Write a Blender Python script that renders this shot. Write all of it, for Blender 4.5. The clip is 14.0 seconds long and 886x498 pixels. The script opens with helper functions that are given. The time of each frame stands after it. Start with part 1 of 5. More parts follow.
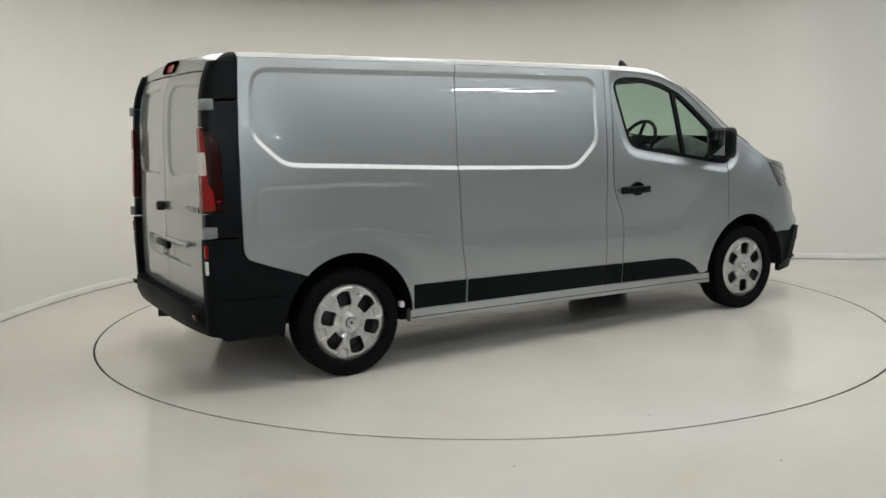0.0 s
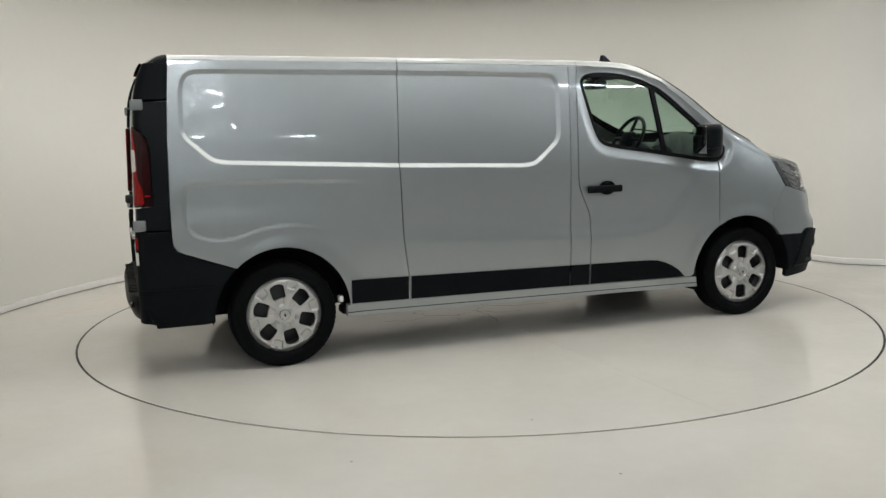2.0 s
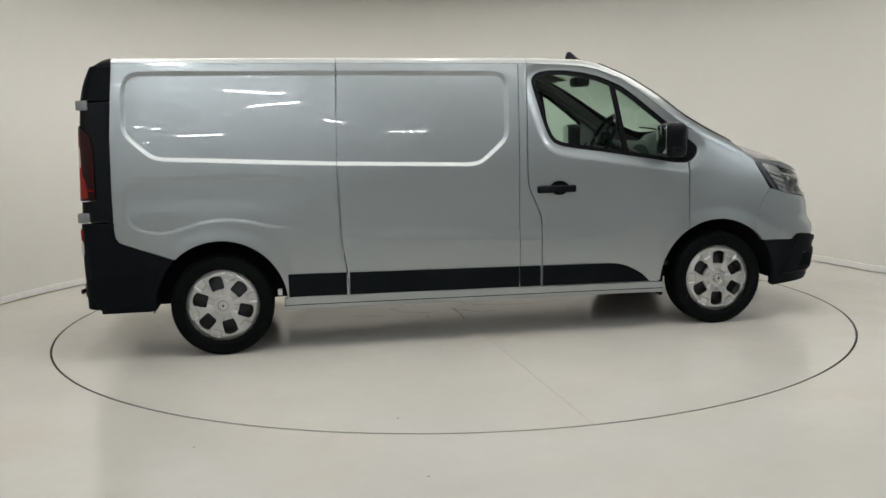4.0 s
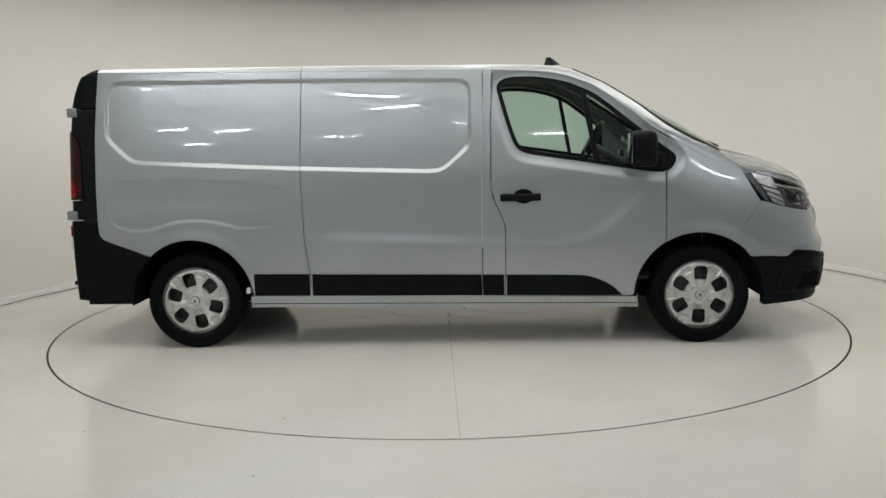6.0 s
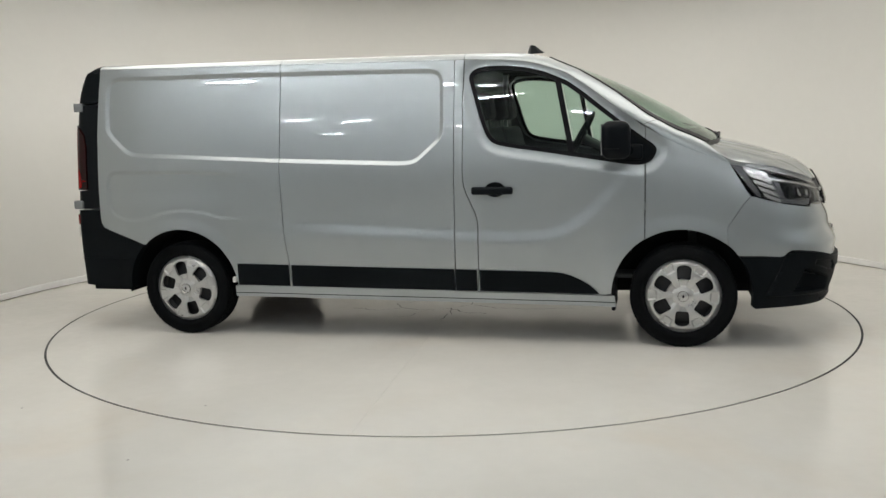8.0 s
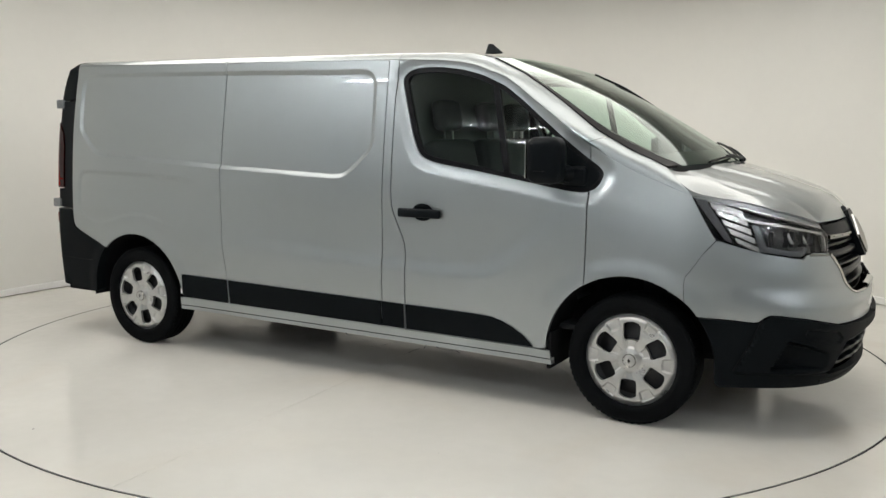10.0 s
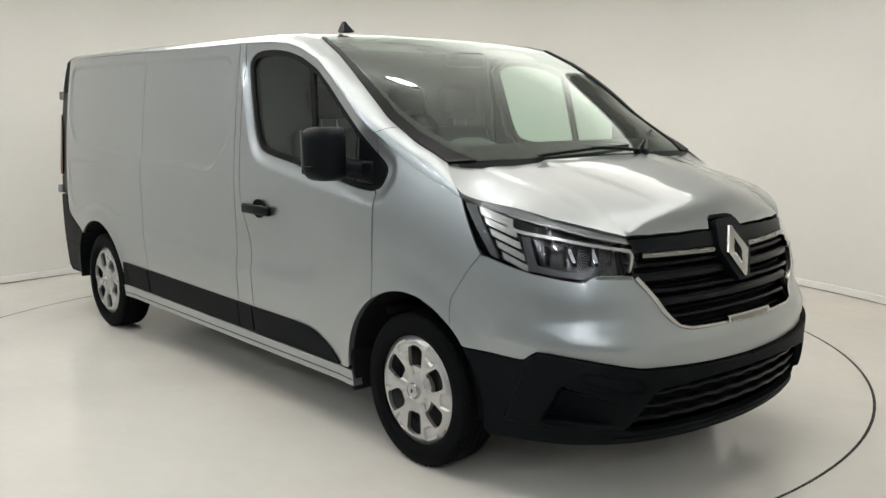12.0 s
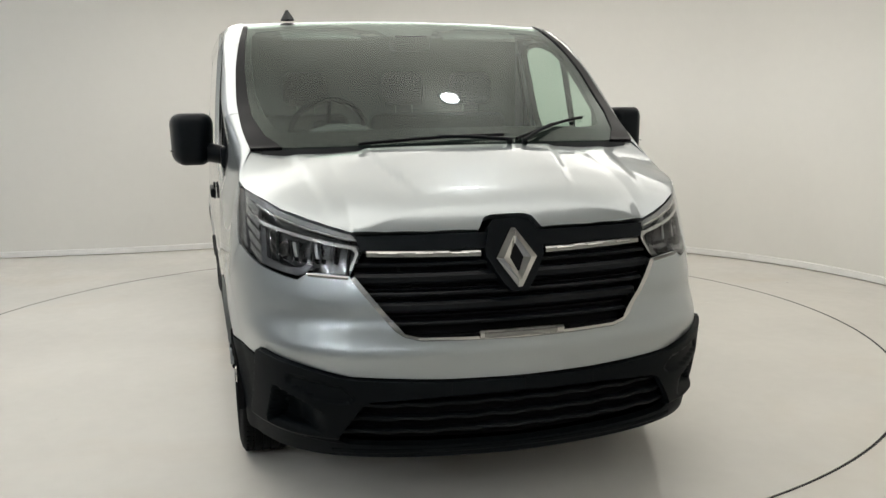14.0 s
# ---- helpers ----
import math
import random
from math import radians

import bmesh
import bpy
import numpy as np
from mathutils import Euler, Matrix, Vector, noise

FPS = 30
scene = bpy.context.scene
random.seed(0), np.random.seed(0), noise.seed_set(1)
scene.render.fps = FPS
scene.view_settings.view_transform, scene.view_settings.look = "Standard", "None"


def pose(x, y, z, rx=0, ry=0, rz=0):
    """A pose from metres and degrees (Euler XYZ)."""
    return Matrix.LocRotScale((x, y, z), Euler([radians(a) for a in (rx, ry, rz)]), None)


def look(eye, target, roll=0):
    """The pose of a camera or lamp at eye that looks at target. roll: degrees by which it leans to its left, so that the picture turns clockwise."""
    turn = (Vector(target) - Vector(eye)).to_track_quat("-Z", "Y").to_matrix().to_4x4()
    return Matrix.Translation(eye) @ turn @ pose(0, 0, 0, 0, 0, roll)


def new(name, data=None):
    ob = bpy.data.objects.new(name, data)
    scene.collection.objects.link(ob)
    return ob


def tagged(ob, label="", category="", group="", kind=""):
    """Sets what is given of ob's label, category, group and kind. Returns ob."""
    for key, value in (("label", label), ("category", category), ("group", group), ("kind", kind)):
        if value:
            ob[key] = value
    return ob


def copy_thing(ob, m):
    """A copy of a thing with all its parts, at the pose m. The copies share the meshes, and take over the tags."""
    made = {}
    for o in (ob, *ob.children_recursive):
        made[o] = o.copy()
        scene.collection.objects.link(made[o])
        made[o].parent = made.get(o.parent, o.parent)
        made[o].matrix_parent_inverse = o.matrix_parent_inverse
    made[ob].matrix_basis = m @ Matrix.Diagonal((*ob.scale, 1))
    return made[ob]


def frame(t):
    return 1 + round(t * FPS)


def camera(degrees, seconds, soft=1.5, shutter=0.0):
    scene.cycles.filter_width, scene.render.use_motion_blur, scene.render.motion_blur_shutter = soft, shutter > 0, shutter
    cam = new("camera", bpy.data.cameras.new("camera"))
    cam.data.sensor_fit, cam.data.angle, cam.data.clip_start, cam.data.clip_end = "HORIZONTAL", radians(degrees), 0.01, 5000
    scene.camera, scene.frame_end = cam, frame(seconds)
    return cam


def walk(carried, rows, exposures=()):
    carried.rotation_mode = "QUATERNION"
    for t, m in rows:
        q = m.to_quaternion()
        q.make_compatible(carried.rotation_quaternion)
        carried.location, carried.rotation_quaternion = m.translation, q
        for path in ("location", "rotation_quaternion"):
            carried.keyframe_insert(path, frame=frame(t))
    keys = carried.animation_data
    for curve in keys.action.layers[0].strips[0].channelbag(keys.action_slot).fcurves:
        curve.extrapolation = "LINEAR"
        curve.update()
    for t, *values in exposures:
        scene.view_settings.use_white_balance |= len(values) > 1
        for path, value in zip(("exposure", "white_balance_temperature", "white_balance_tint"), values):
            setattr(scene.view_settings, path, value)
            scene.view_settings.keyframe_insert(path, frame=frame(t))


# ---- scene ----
cam = camera(52.4, 14.0)
PATH = [
    (0, (-4.016, -5.875, 1.516), (-3.003, -4.172, 1.245), -1.2),
    (0.5, (-3.704, -6.044, 1.556), (-2.777, -4.295, 1.270), -1.1),
    (1, (-3.375, -6.221, 1.568), (-2.535, -4.430, 1.276), -1.2),
    (1.5, (-3.064, -6.361, 1.520), (-2.296, -4.536, 1.242), -1.4),
    (2, (-2.714, -6.532, 1.500), (-2.035, -4.671, 1.227), -1.4),
    (2.5, (-2.367, -6.657, 1.469), (-1.774, -4.766, 1.202), -1.4),
    (3, (-2.007, -6.766, 1.485), (-1.506, -4.850, 1.206), -1.3),
    (5.5, (-0.142, -7.086, 1.481), (-0.104, -5.103, 1.224), -1.4),
    (6, (0.266, -7.075, 1.499), (0.179, -5.095, 1.234), -1.2),
    (6.5, (0.658, -7.034, 1.474), (0.454, -5.059, 1.231), -0.9),
    (7, (1.032, -6.957, 1.520), (0.725, -5.003, 1.222), -0.5),
    (7.5, (1.292, -6.890, 1.489), (0.926, -4.944, 1.210), -1.4),
    (8, (1.571, -6.799, 1.476), (1.113, -4.872, 1.199), -1.6),
    (10.5, (3.524, -4.866, 1.486), (2.417, -3.221, 1.224), 0.3),
    (11, (3.909, -4.454, 1.479), (2.671, -2.905, 1.217), -0.3),
    (11.5, (4.224, -3.898, 1.479), (2.862, -2.455, 1.226), -0.6),
    (12, (4.655, -3.308, 1.522), (3.165, -2.008, 1.221), -0.3),
    (12.5, (4.950, -2.734, 1.508), (3.346, -1.588, 1.170), -0.9),
    (13, (5.152, -2.096, 1.520), (3.424, -1.146, 1.190), -1.1),
    (13.5, (5.449, -1.482, 1.513), (3.603, -0.808, 1.144), -1.4),
    (14, (5.652, -1.070, 1.497), (3.747, -0.552, 1.175), -0.7),
]
walk(cam, [(t, look(eye, target, roll)) for t, eye, target, roll in PATH], [(0, 0.02), (3, -0.03), (5.5, 0.0), (6.4, -0.05), (7.5, 0.04), (10.5, 0.20), (12, 0.22), (14, 0.14)])

# ---- world and light ----
world = bpy.data.worlds.new("hall_air")
scene.world = world
world.use_nodes = True
world.node_tree.nodes["Background"].inputs[0].default_value = (0.9, 0.95, 1.0, 1)
world.node_tree.nodes["Background"].inputs[1].default_value = 0.02
scene.view_settings.exposure = 0.0
CEILING_GLOW, LAMP_GLOW, TUBE_GLOW = 0.87, 40.0, 215.0


# ---- materials ----
def mat(name, base, rough=0.5, metal=0.0, coat=0.0, vary=0.0, scale=6.0, bump=0.0, bump_scale=60.0, rough_vary=0.0, spec=0.5, emit=0.0):
    """A surface with blotches at one scale, grain at another, and a fine relief."""
    m = bpy.data.materials.new(name)
    m.use_nodes = True
    nt = m.node_tree
    b = nt.nodes["Principled BSDF"]
    b.inputs["Base Color"].default_value = (*base, 1)
    b.inputs["Roughness"].default_value = rough
    b.inputs["Metallic"].default_value = metal
    b.inputs["Coat Weight"].default_value = coat
    b.inputs["Coat Roughness"].default_value = 0.02
    b.inputs["Specular IOR Level"].default_value = spec
    if emit:
        b.inputs["Emission Color"].default_value = (*base, 1)
        b.inputs["Emission Strength"].default_value = emit
    co = nt.nodes.new("ShaderNodeTexCoord")
    if vary or rough_vary:
        n1 = nt.nodes.new("ShaderNodeTexNoise")
        n1.inputs["Scale"].default_value, n1.inputs["Detail"].default_value = scale, 6
        n2 = nt.nodes.new("ShaderNodeTexNoise")
        n2.inputs["Scale"].default_value, n2.inputs["Detail"].default_value = scale * 14, 3
        mix = nt.nodes.new("ShaderNodeMath")
        mix.operation = "MULTIPLY_ADD"
        mix.inputs[1].default_value = 0.35
        for n in (n1, n2):
            nt.links.new(co.outputs["Object"], n.inputs["Vector"])
        nt.links.new(n2.outputs["Fac"], mix.inputs[0])
        nt.links.new(n1.outputs["Fac"], mix.inputs[2])
        if vary:
            r = nt.nodes.new("ShaderNodeMapRange")
            r.inputs["From Min"].default_value, r.inputs["From Max"].default_value = 0.35, 1.0
            r.inputs["To Min"].default_value, r.inputs["To Max"].default_value = 1 - vary, 1 + vary
            nt.links.new(mix.outputs[0], r.inputs["Value"])
            mul = nt.nodes.new("ShaderNodeVectorMath")
            mul.operation = "SCALE"
            mul.inputs[0].default_value = base
            nt.links.new(r.outputs["Result"], mul.inputs["Scale"])
            nt.links.new(mul.outputs[0], b.inputs["Base Color"])
        if rough_vary:
            r = nt.nodes.new("ShaderNodeMapRange")
            r.inputs["From Min"].default_value, r.inputs["From Max"].default_value = 0.35, 1.0
            r.inputs["To Min"].default_value, r.inputs["To Max"].default_value = rough - rough_vary, rough + rough_vary
            nt.links.new(mix.outputs[0], r.inputs["Value"])
            nt.links.new(r.outputs["Result"], b.inputs["Roughness"])
    if bump:
        n3 = nt.nodes.new("ShaderNodeTexNoise")
        n3.inputs["Scale"].default_value, n3.inputs["Detail"].default_value = bump_scale, 4
        nt.links.new(co.outputs["Object"], n3.inputs["Vector"])
        bp = nt.nodes.new("ShaderNodeBump")
        bp.inputs["Strength"].default_value, bp.inputs["Distance"].default_value = bump, 0.004
        nt.links.new(n3.outputs["Fac"], bp.inputs["Height"])
        nt.links.new(bp.outputs["Normal"], b.inputs["Normal"])
    return m


def glass(name, tint, mirror=0.055, gloss=(1, 1, 1), rough=0.0):
    """A thin pane: clear and tinted, with the mirror image that glass gives."""
    m = bpy.data.materials.new(name)
    m.use_nodes = True
    nt = m.node_tree
    nt.nodes.clear()
    out = nt.nodes.new("ShaderNodeOutputMaterial")
    tr = nt.nodes.new("ShaderNodeBsdfTransparent")
    tr.inputs[0].default_value = (*tint, 1)
    gl = nt.nodes.new("ShaderNodeBsdfGlossy")
    gl.inputs["Roughness"].default_value = rough
    lw = nt.nodes.new("ShaderNodeLayerWeight")
    lw.inputs["Blend"].default_value = 0.5
    pw = nt.nodes.new("ShaderNodeMath")
    pw.operation = "POWER"
    pw.inputs[1].default_value = 5
    nt.links.new(lw.outputs["Facing"], pw.inputs[0])
    fr = nt.nodes.new("ShaderNodeMath")
    fr.operation = "MULTIPLY_ADD"
    gl.inputs["Color"].default_value = (*gloss, 1)
    fr.inputs[1].default_value, fr.inputs[2].default_value = 0.9, mirror
    nt.links.new(pw.outputs[0], fr.inputs[0])
    mx = nt.nodes.new("ShaderNodeMixShader")
    nt.links.new(fr.outputs[0], mx.inputs[0])
    nt.links.new(tr.outputs[0], mx.inputs[1])
    nt.links.new(gl.outputs[0], mx.inputs[2])
    nt.links.new(mx.outputs[0], out.inputs[0])
    return m


PAINT = mat("silver_paint", (0.345, 0.372, 0.379), 0.35, 0.82, 1.0, vary=0.03, scale=0.8, rough_vary=0.02)
PLASTIC = mat("black_grained_plastic", (0.0038, 0.0052, 0.0062), 0.5, vary=0.25, scale=3, spec=0.06, bump=0.12, bump_scale=200, rough_vary=0.06)
SATIN = mat("satin_black_plastic", (0.0042, 0.0056, 0.007), 0.34, spec=0.10, vary=0.2, scale=4, rough_vary=0.06)
GLOSS = mat("gloss_black", (0.008, 0.009, 0.011), 0.12, coat=0.6, vary=0.2, scale=4)
RUBBER = mat("tyre_rubber", (0.0045, 0.005, 0.0055), 0.6, spec=0.035, vary=0.35, scale=5, bump=0.3, bump_scale=160, rough_vary=0.1)
SEAL = mat("rubber_seal", (0.005, 0.005, 0.006), 0.4, vary=0.2, scale=20, spec=0.1)
CHROME = mat("chrome", (0.50, 0.49, 0.47), 0.12, 1.0, vary=0.03, scale=12)
HUB = mat("silver_hubcap_paint", (0.50, 0.50, 0.49), 0.30, 0.7, 0.3, vary=0.05, scale=10, rough_vary=0.05)
DARKMETAL = mat("dark_steel", (0.03, 0.03, 0.032), 0.5, 0.6, vary=0.3, scale=14, rough_vary=0.1)
UNDER = mat("underbody_coating", (0.005, 0.005, 0.006), 0.85, spec=0.15, vary=0.4, scale=5, bump=0.3, bump_scale=40)
CABIN = mat("grey_cabin_plastic", (0.026, 0.028, 0.030), 0.6, vary=0.2, scale=5)
CLOTH = mat("dark_seat_cloth", (0.030, 0.031, 0.033), 0.9, vary=0.3, scale=30)
BULKHEAD = mat("grey_bulkhead_board", (0.13, 0.135, 0.13), 0.8, vary=0.12, scale=5)
TRIM = mat("grey_pillar_trim", (0.10, 0.105, 0.10), 0.7, vary=0.15, scale=8)
LINER = mat("pale_headliner", (0.16, 0.16, 0.152), 0.9, vary=0.1, scale=8)
REDLENS = mat("red_lamp_lens", (0.23, 0.005, 0.004), 0.14, spec=0.3, vary=0.2, scale=15)
DARKRED = mat("dark_red_lamp_lens", (0.016, 0.0007, 0.0007), 0.12, coat=0.1, spec=0.25, vary=0.25, scale=15)
SLAT = mat("grille_slat_plastic", (0.0045, 0.0058, 0.0072), 0.32, spec=0.15, vary=0.2, scale=6)
# chrome again, with the dark surroundings it would mirror put into its colour
DIMCHROME = mat("chrome_with_dark_reflection", (0.26, 0.26, 0.25), 0.14, 1.0, vary=0.08, scale=20)
HINGE = mat("silver_hinge_paint", (0.20, 0.212, 0.216), 0.45, 0.5, 0.2, vary=0.08, scale=20)
LAMPBAR = mat("bright_lamp_bar", (0.50, 0.49, 0.47), 0.22, 0.75, vary=0.12, scale=30)
BROW = mat("silvered_lamp_brow", (0.26, 0.26, 0.26), 0.28, 0.6, vary=0.12, scale=25)
GREYLENS = mat("smoked_lamp_trim", (0.075, 0.077, 0.082), 0.25, 0.3, coat=0.2, vary=0.1, scale=20)
CLEARLENS = mat("frosted_lamp_lens", (0.62, 0.6, 0.56), 0.2, coat=1.0, vary=0.1, scale=40)
GLASS = glass("window_glass", (0.68, 0.80, 0.74), 0.045)
SCREEN = glass("windscreen_glass", (0.72, 0.84, 0.77), 0.036, (0.93, 1.0, 0.96))
LENS = glass("headlamp_lens", (0.93, 0.94, 0.95), 0.03)
MIRRORGLASS = mat("mirror_glass", (0.45, 0.47, 0.48), 0.02, 1.0)
WALL = mat("white_painted_wall", (0.80, 0.786, 0.745), 0.75, vary=0.03, scale=0.9, bump=0.06, bump_scale=90, rough_vary=0.08)
KERB = mat("white_kerb_paint", (0.88, 0.87, 0.85), 0.5, vary=0.06, scale=7, bump=0.1, bump_scale=80)
HALLTOP = mat("pale_hall_ceiling", (0.5, 0.5, 0.495), 0.85, vary=0.05, scale=0.8)
HALLWALL = mat("grey_hall_wall", (0.36, 0.365, 0.365), 0.8, vary=0.1, scale=0.7, bump=0.1, bump_scale=50)
GROOVE = mat("dark_groove", (0.03, 0.03, 0.03), 0.8, vary=0.3, scale=9)
SOFTBOX = mat("glowing_ceiling_cloth", (1.0, 0.975, 0.93), 0.9, emit=CEILING_GLOW)
# emission ramp paints the lamp's glow, a dim band, and a rim that lights the walls
_nt = SOFTBOX.node_tree
_co = _nt.nodes.new("ShaderNodeTexCoord")
_d = _nt.nodes.new("ShaderNodeVectorMath")
_d.operation = "DISTANCE"
_d.inputs[1].default_value = (0.25, 0.8, 1.2)
_nt.links.new(_co.outputs["Object"], _d.inputs[0])
_r = _nt.nodes.new("ShaderNodeMapRange")
_r.inputs["From Min"].default_value, _r.inputs["From Max"].default_value = 0.0, 3.6
_nt.links.new(_d.outputs["Value"], _r.inputs["Value"])
_g = _nt.nodes.new("ShaderNodeValToRGB")
_g.color_ramp.interpolation = "EASE"
for _p, _v in ((0.05, 0.85), (0.12, 0.45), (0.26, 0.24), (0.42, 0.21), (0.60, 0.22), (0.80, 0.82)):
    _e = _g.color_ramp.elements.new(_p)
    _e.color = (_v, _v, _v, 1)
_g.color_ramp.elements[0].color = (1, 1, 1, 1)
_g.color_ramp.elements[-1].color = (0.82, 0.82, 0.82, 1)
_k = _nt.nodes.new("ShaderNodeMath")
_k.operation = "MULTIPLY"
_k.inputs[1].default_value = 2.5 * CEILING_GLOW
_nt.links.new(_r.outputs["Result"], _g.inputs["Fac"])
_nt.links.new(_g.outputs["Color"], _k.inputs[0])
_nt.links.new(_k.outputs[0], _nt.nodes["Principled BSDF"].inputs["Emission Strength"])
LAMPFACE = mat("lamp_face", (0.93, 0.97, 1.0), 0.5, emit=LAMP_GLOW)
TUBEGLOW = mat("tube_glow", (0.91, 0.96, 1.0), 0.5, emit=TUBE_GLOW)


def floor_paint(name, base):
    """Polished pale epoxy: clouds, scuffs and fine specks."""
    m = mat(name, base, 0.16, vary=0.045, scale=0.9, rough_vary=0.08, spec=0.5)
    nt = m.node_tree
    b = nt.nodes["Principled BSDF"]
    old = b.inputs["Base Color"].links[0].from_socket
    co = nt.nodes.new("ShaderNodeTexCoord")
    v = nt.nodes.new("ShaderNodeTexVoronoi")
    v.inputs["Scale"].default_value = 2.6
    nt.links.new(co.outputs["Object"], v.inputs["Vector"])
    lim = nt.nodes.new("ShaderNodeMapRange")
    lim.inputs["From Min"].default_value, lim.inputs["From Max"].default_value = 0.016, 0.022
    lim.inputs["To Min"].default_value, lim.inputs["To Max"].default_value = 0.45, 1.0
    nt.links.new(v.outputs["Distance"], lim.inputs["Value"])
    warp = nt.nodes.new("ShaderNodeTexNoise")
    warp.inputs["Scale"].default_value, warp.inputs["Detail"].default_value = 0.55, 8
    warp.inputs["Roughness"].default_value = 0.62
    nt.links.new(co.outputs["Object"], warp.inputs["Vector"])
    r = nt.nodes.new("ShaderNodeMapRange")
    r.inputs["From Min"].default_value, r.inputs["From Max"].default_value = 0.3, 0.7
    r.inputs["To Min"].default_value, r.inputs["To Max"].default_value = 0.93, 1.04
    nt.links.new(warp.outputs["Fac"], r.inputs["Value"])
    k = nt.nodes.new("ShaderNodeMath")
    k.operation = "MULTIPLY"
    nt.links.new(lim.outputs[0], k.inputs[0])
    nt.links.new(r.outputs[0], k.inputs[1])
    mul = nt.nodes.new("ShaderNodeVectorMath")
    mul.operation = "SCALE"
    nt.links.new(old, mul.inputs[0])
    nt.links.new(k.outputs[0], mul.inputs["Scale"])
    wear = nt.nodes.new("ShaderNodeTexNoise")
    wear.inputs["Scale"].default_value, wear.inputs["Detail"].default_value = 0.9, 5
    wear.inputs["Distortion"].default_value = 0.8
    nt.links.new(co.outputs["Object"], wear.inputs["Vector"])
    wr = nt.nodes.new("ShaderNodeMapRange")
    wr.inputs["From Min"].default_value, wr.inputs["From Max"].default_value = 0.52, 0.74
    wr.inputs["To Max"].default_value = 0.45
    nt.links.new(wear.outputs["Fac"], wr.inputs["Value"])
    warm = nt.nodes.new("ShaderNodeMixRGB")
    warm.blend_type = "MULTIPLY"
    warm.inputs[2].default_value = (0.97, 0.90, 0.82, 1)
    nt.links.new(wr.outputs[0], warm.inputs[0])
    nt.links.new(mul.outputs[0], warm.inputs[1])
    nt.links.new(warm.outputs[0], b.inputs["Base Color"])
    return m


FLOOR = floor_paint("polished_epoxy_floor", (0.735, 0.71, 0.655))
TABLE = floor_paint("polished_epoxy_turntable", (0.735, 0.712, 0.66))


# ---- building helpers ----
def part(name, data, material, parent=None, label="", smooth=True):
    """Links a bmesh or mesh as one mesh object, under a thing or a part."""
    if isinstance(data, bmesh.types.BMesh):
        me = bpy.data.meshes.new(name)
        data.to_mesh(me)
        data.free()
        if smooth:
            me.shade_smooth()
            me.set_sharp_from_angle(angle=radians(35))
    else:
        me = data
    if material:
        me.materials.append(material)
    ob = new(name, me)
    if parent:
        ob.parent = parent
    if label:
        ob["label"] = label
    return ob


def bm_box(cx, cy, cz, sx, sy, sz, bevel=0.0, seg=2, bm=None):
    bm = bm or bmesh.new()
    r = bmesh.ops.create_cube(bm, size=1, matrix=Matrix.Translation((cx, cy, cz)) @ Matrix.Diagonal((sx, sy, sz, 1)))
    if bevel:
        es = list({e for v in r["verts"] for e in v.link_edges})
        bmesh.ops.bevel(bm, geom=es, offset=bevel, segments=seg, profile=0.5, affect="EDGES")
    return bm


def revolve(profile, n=64, axis="y"):
    """A lathe body about the y axis through the origin; profile rows are (radius, along)."""
    bm = bmesh.new()
    rings = []
    for r, a in profile:
        ring = []
        for i in range(n):
            t = 2 * math.pi * i / n
            ring.append(bm.verts.new((r * math.cos(t), a, r * math.sin(t)) if axis == "y" else (r * math.cos(t), r * math.sin(t), a)))
        rings.append(ring)
    for p, q in zip(rings, rings[1:]):
        for i in range(n):
            j = (i + 1) % n
            bm.faces.new((p[i], p[j], q[j], q[i]))
    bmesh.ops.recalc_face_normals(bm, faces=bm.faces)
    return bm


def tube(points, radius, n=10, bm=None, flat=1.0):
    """A rod through points, closed at both ends."""
    bm = bm or bmesh.new()
    pts = [Vector(p) for p in points]
    rings = []
    for i, p in enumerate(pts):
        d = (pts[min(i + 1, len(pts) - 1)] - pts[max(i - 1, 0)]).normalized()
        a = d.cross(Vector((0, 0, 1)))
        a = (a if a.length > 0.05 else d.cross(Vector((0, 1, 0)))).normalized()
        c = a.cross(d)
        rings.append([bm.verts.new(p + radius * (math.cos(2 * math.pi * k / n) * a + flat * math.sin(2 * math.pi * k / n) * c)) for k in range(n)])
    for p, q in zip(rings, rings[1:]):
        for k in range(n):
            bm.faces.new((p[k], p[(k + 1) % n], q[(k + 1) % n], q[k]))
    bm.faces.new(rings[0][::-1])
    bm.faces.new(rings[-1])
    bmesh.ops.recalc_face_normals(bm, faces=bm.faces)
    return bm


def smooth_line(pts, step=0.02, closed=False, soft=0):
    """Resamples a line at even steps; soft rounds its corners."""
    p = np.array(pts, float)
    if closed:
        p = np.vstack([p, p[:1]])
    d = np.r_[0, np.cumsum(np.hypot(*np.diff(p[:, :2], axis=0).T))]
    n = max(2, int(round(d[-1] / step)) + 1)
    t = np.linspace(0, d[-1], n)
    q = np.c_[tuple(np.interp(t, d, p[:, k]) for k in range(p.shape[1]))]
    if closed:
        q = q[:-1]
    for _ in range(soft):
        if closed:
            q = 0.25 * np.roll(q, 1, 0) + 0.5 * q + 0.25 * np.roll(q, -1, 0)
        else:
            q[1:-1] = 0.25 * q[:-2] + 0.5 * q[1:-1] + 0.25 * q[2:]
    return q


def dense(pts, step):
    """Adds points along a closed outline and keeps its corners."""
    out = []
    for i in range(len(pts)):
        a, b = np.array(pts[i], float), np.array(pts[(i + 1) % len(pts)], float)
        n = max(1, int(np.ceil(np.hypot(*(b - a)) / step)))
        out += [a + (b - a) * k / n for k in range(n)]
    return np.array(out)


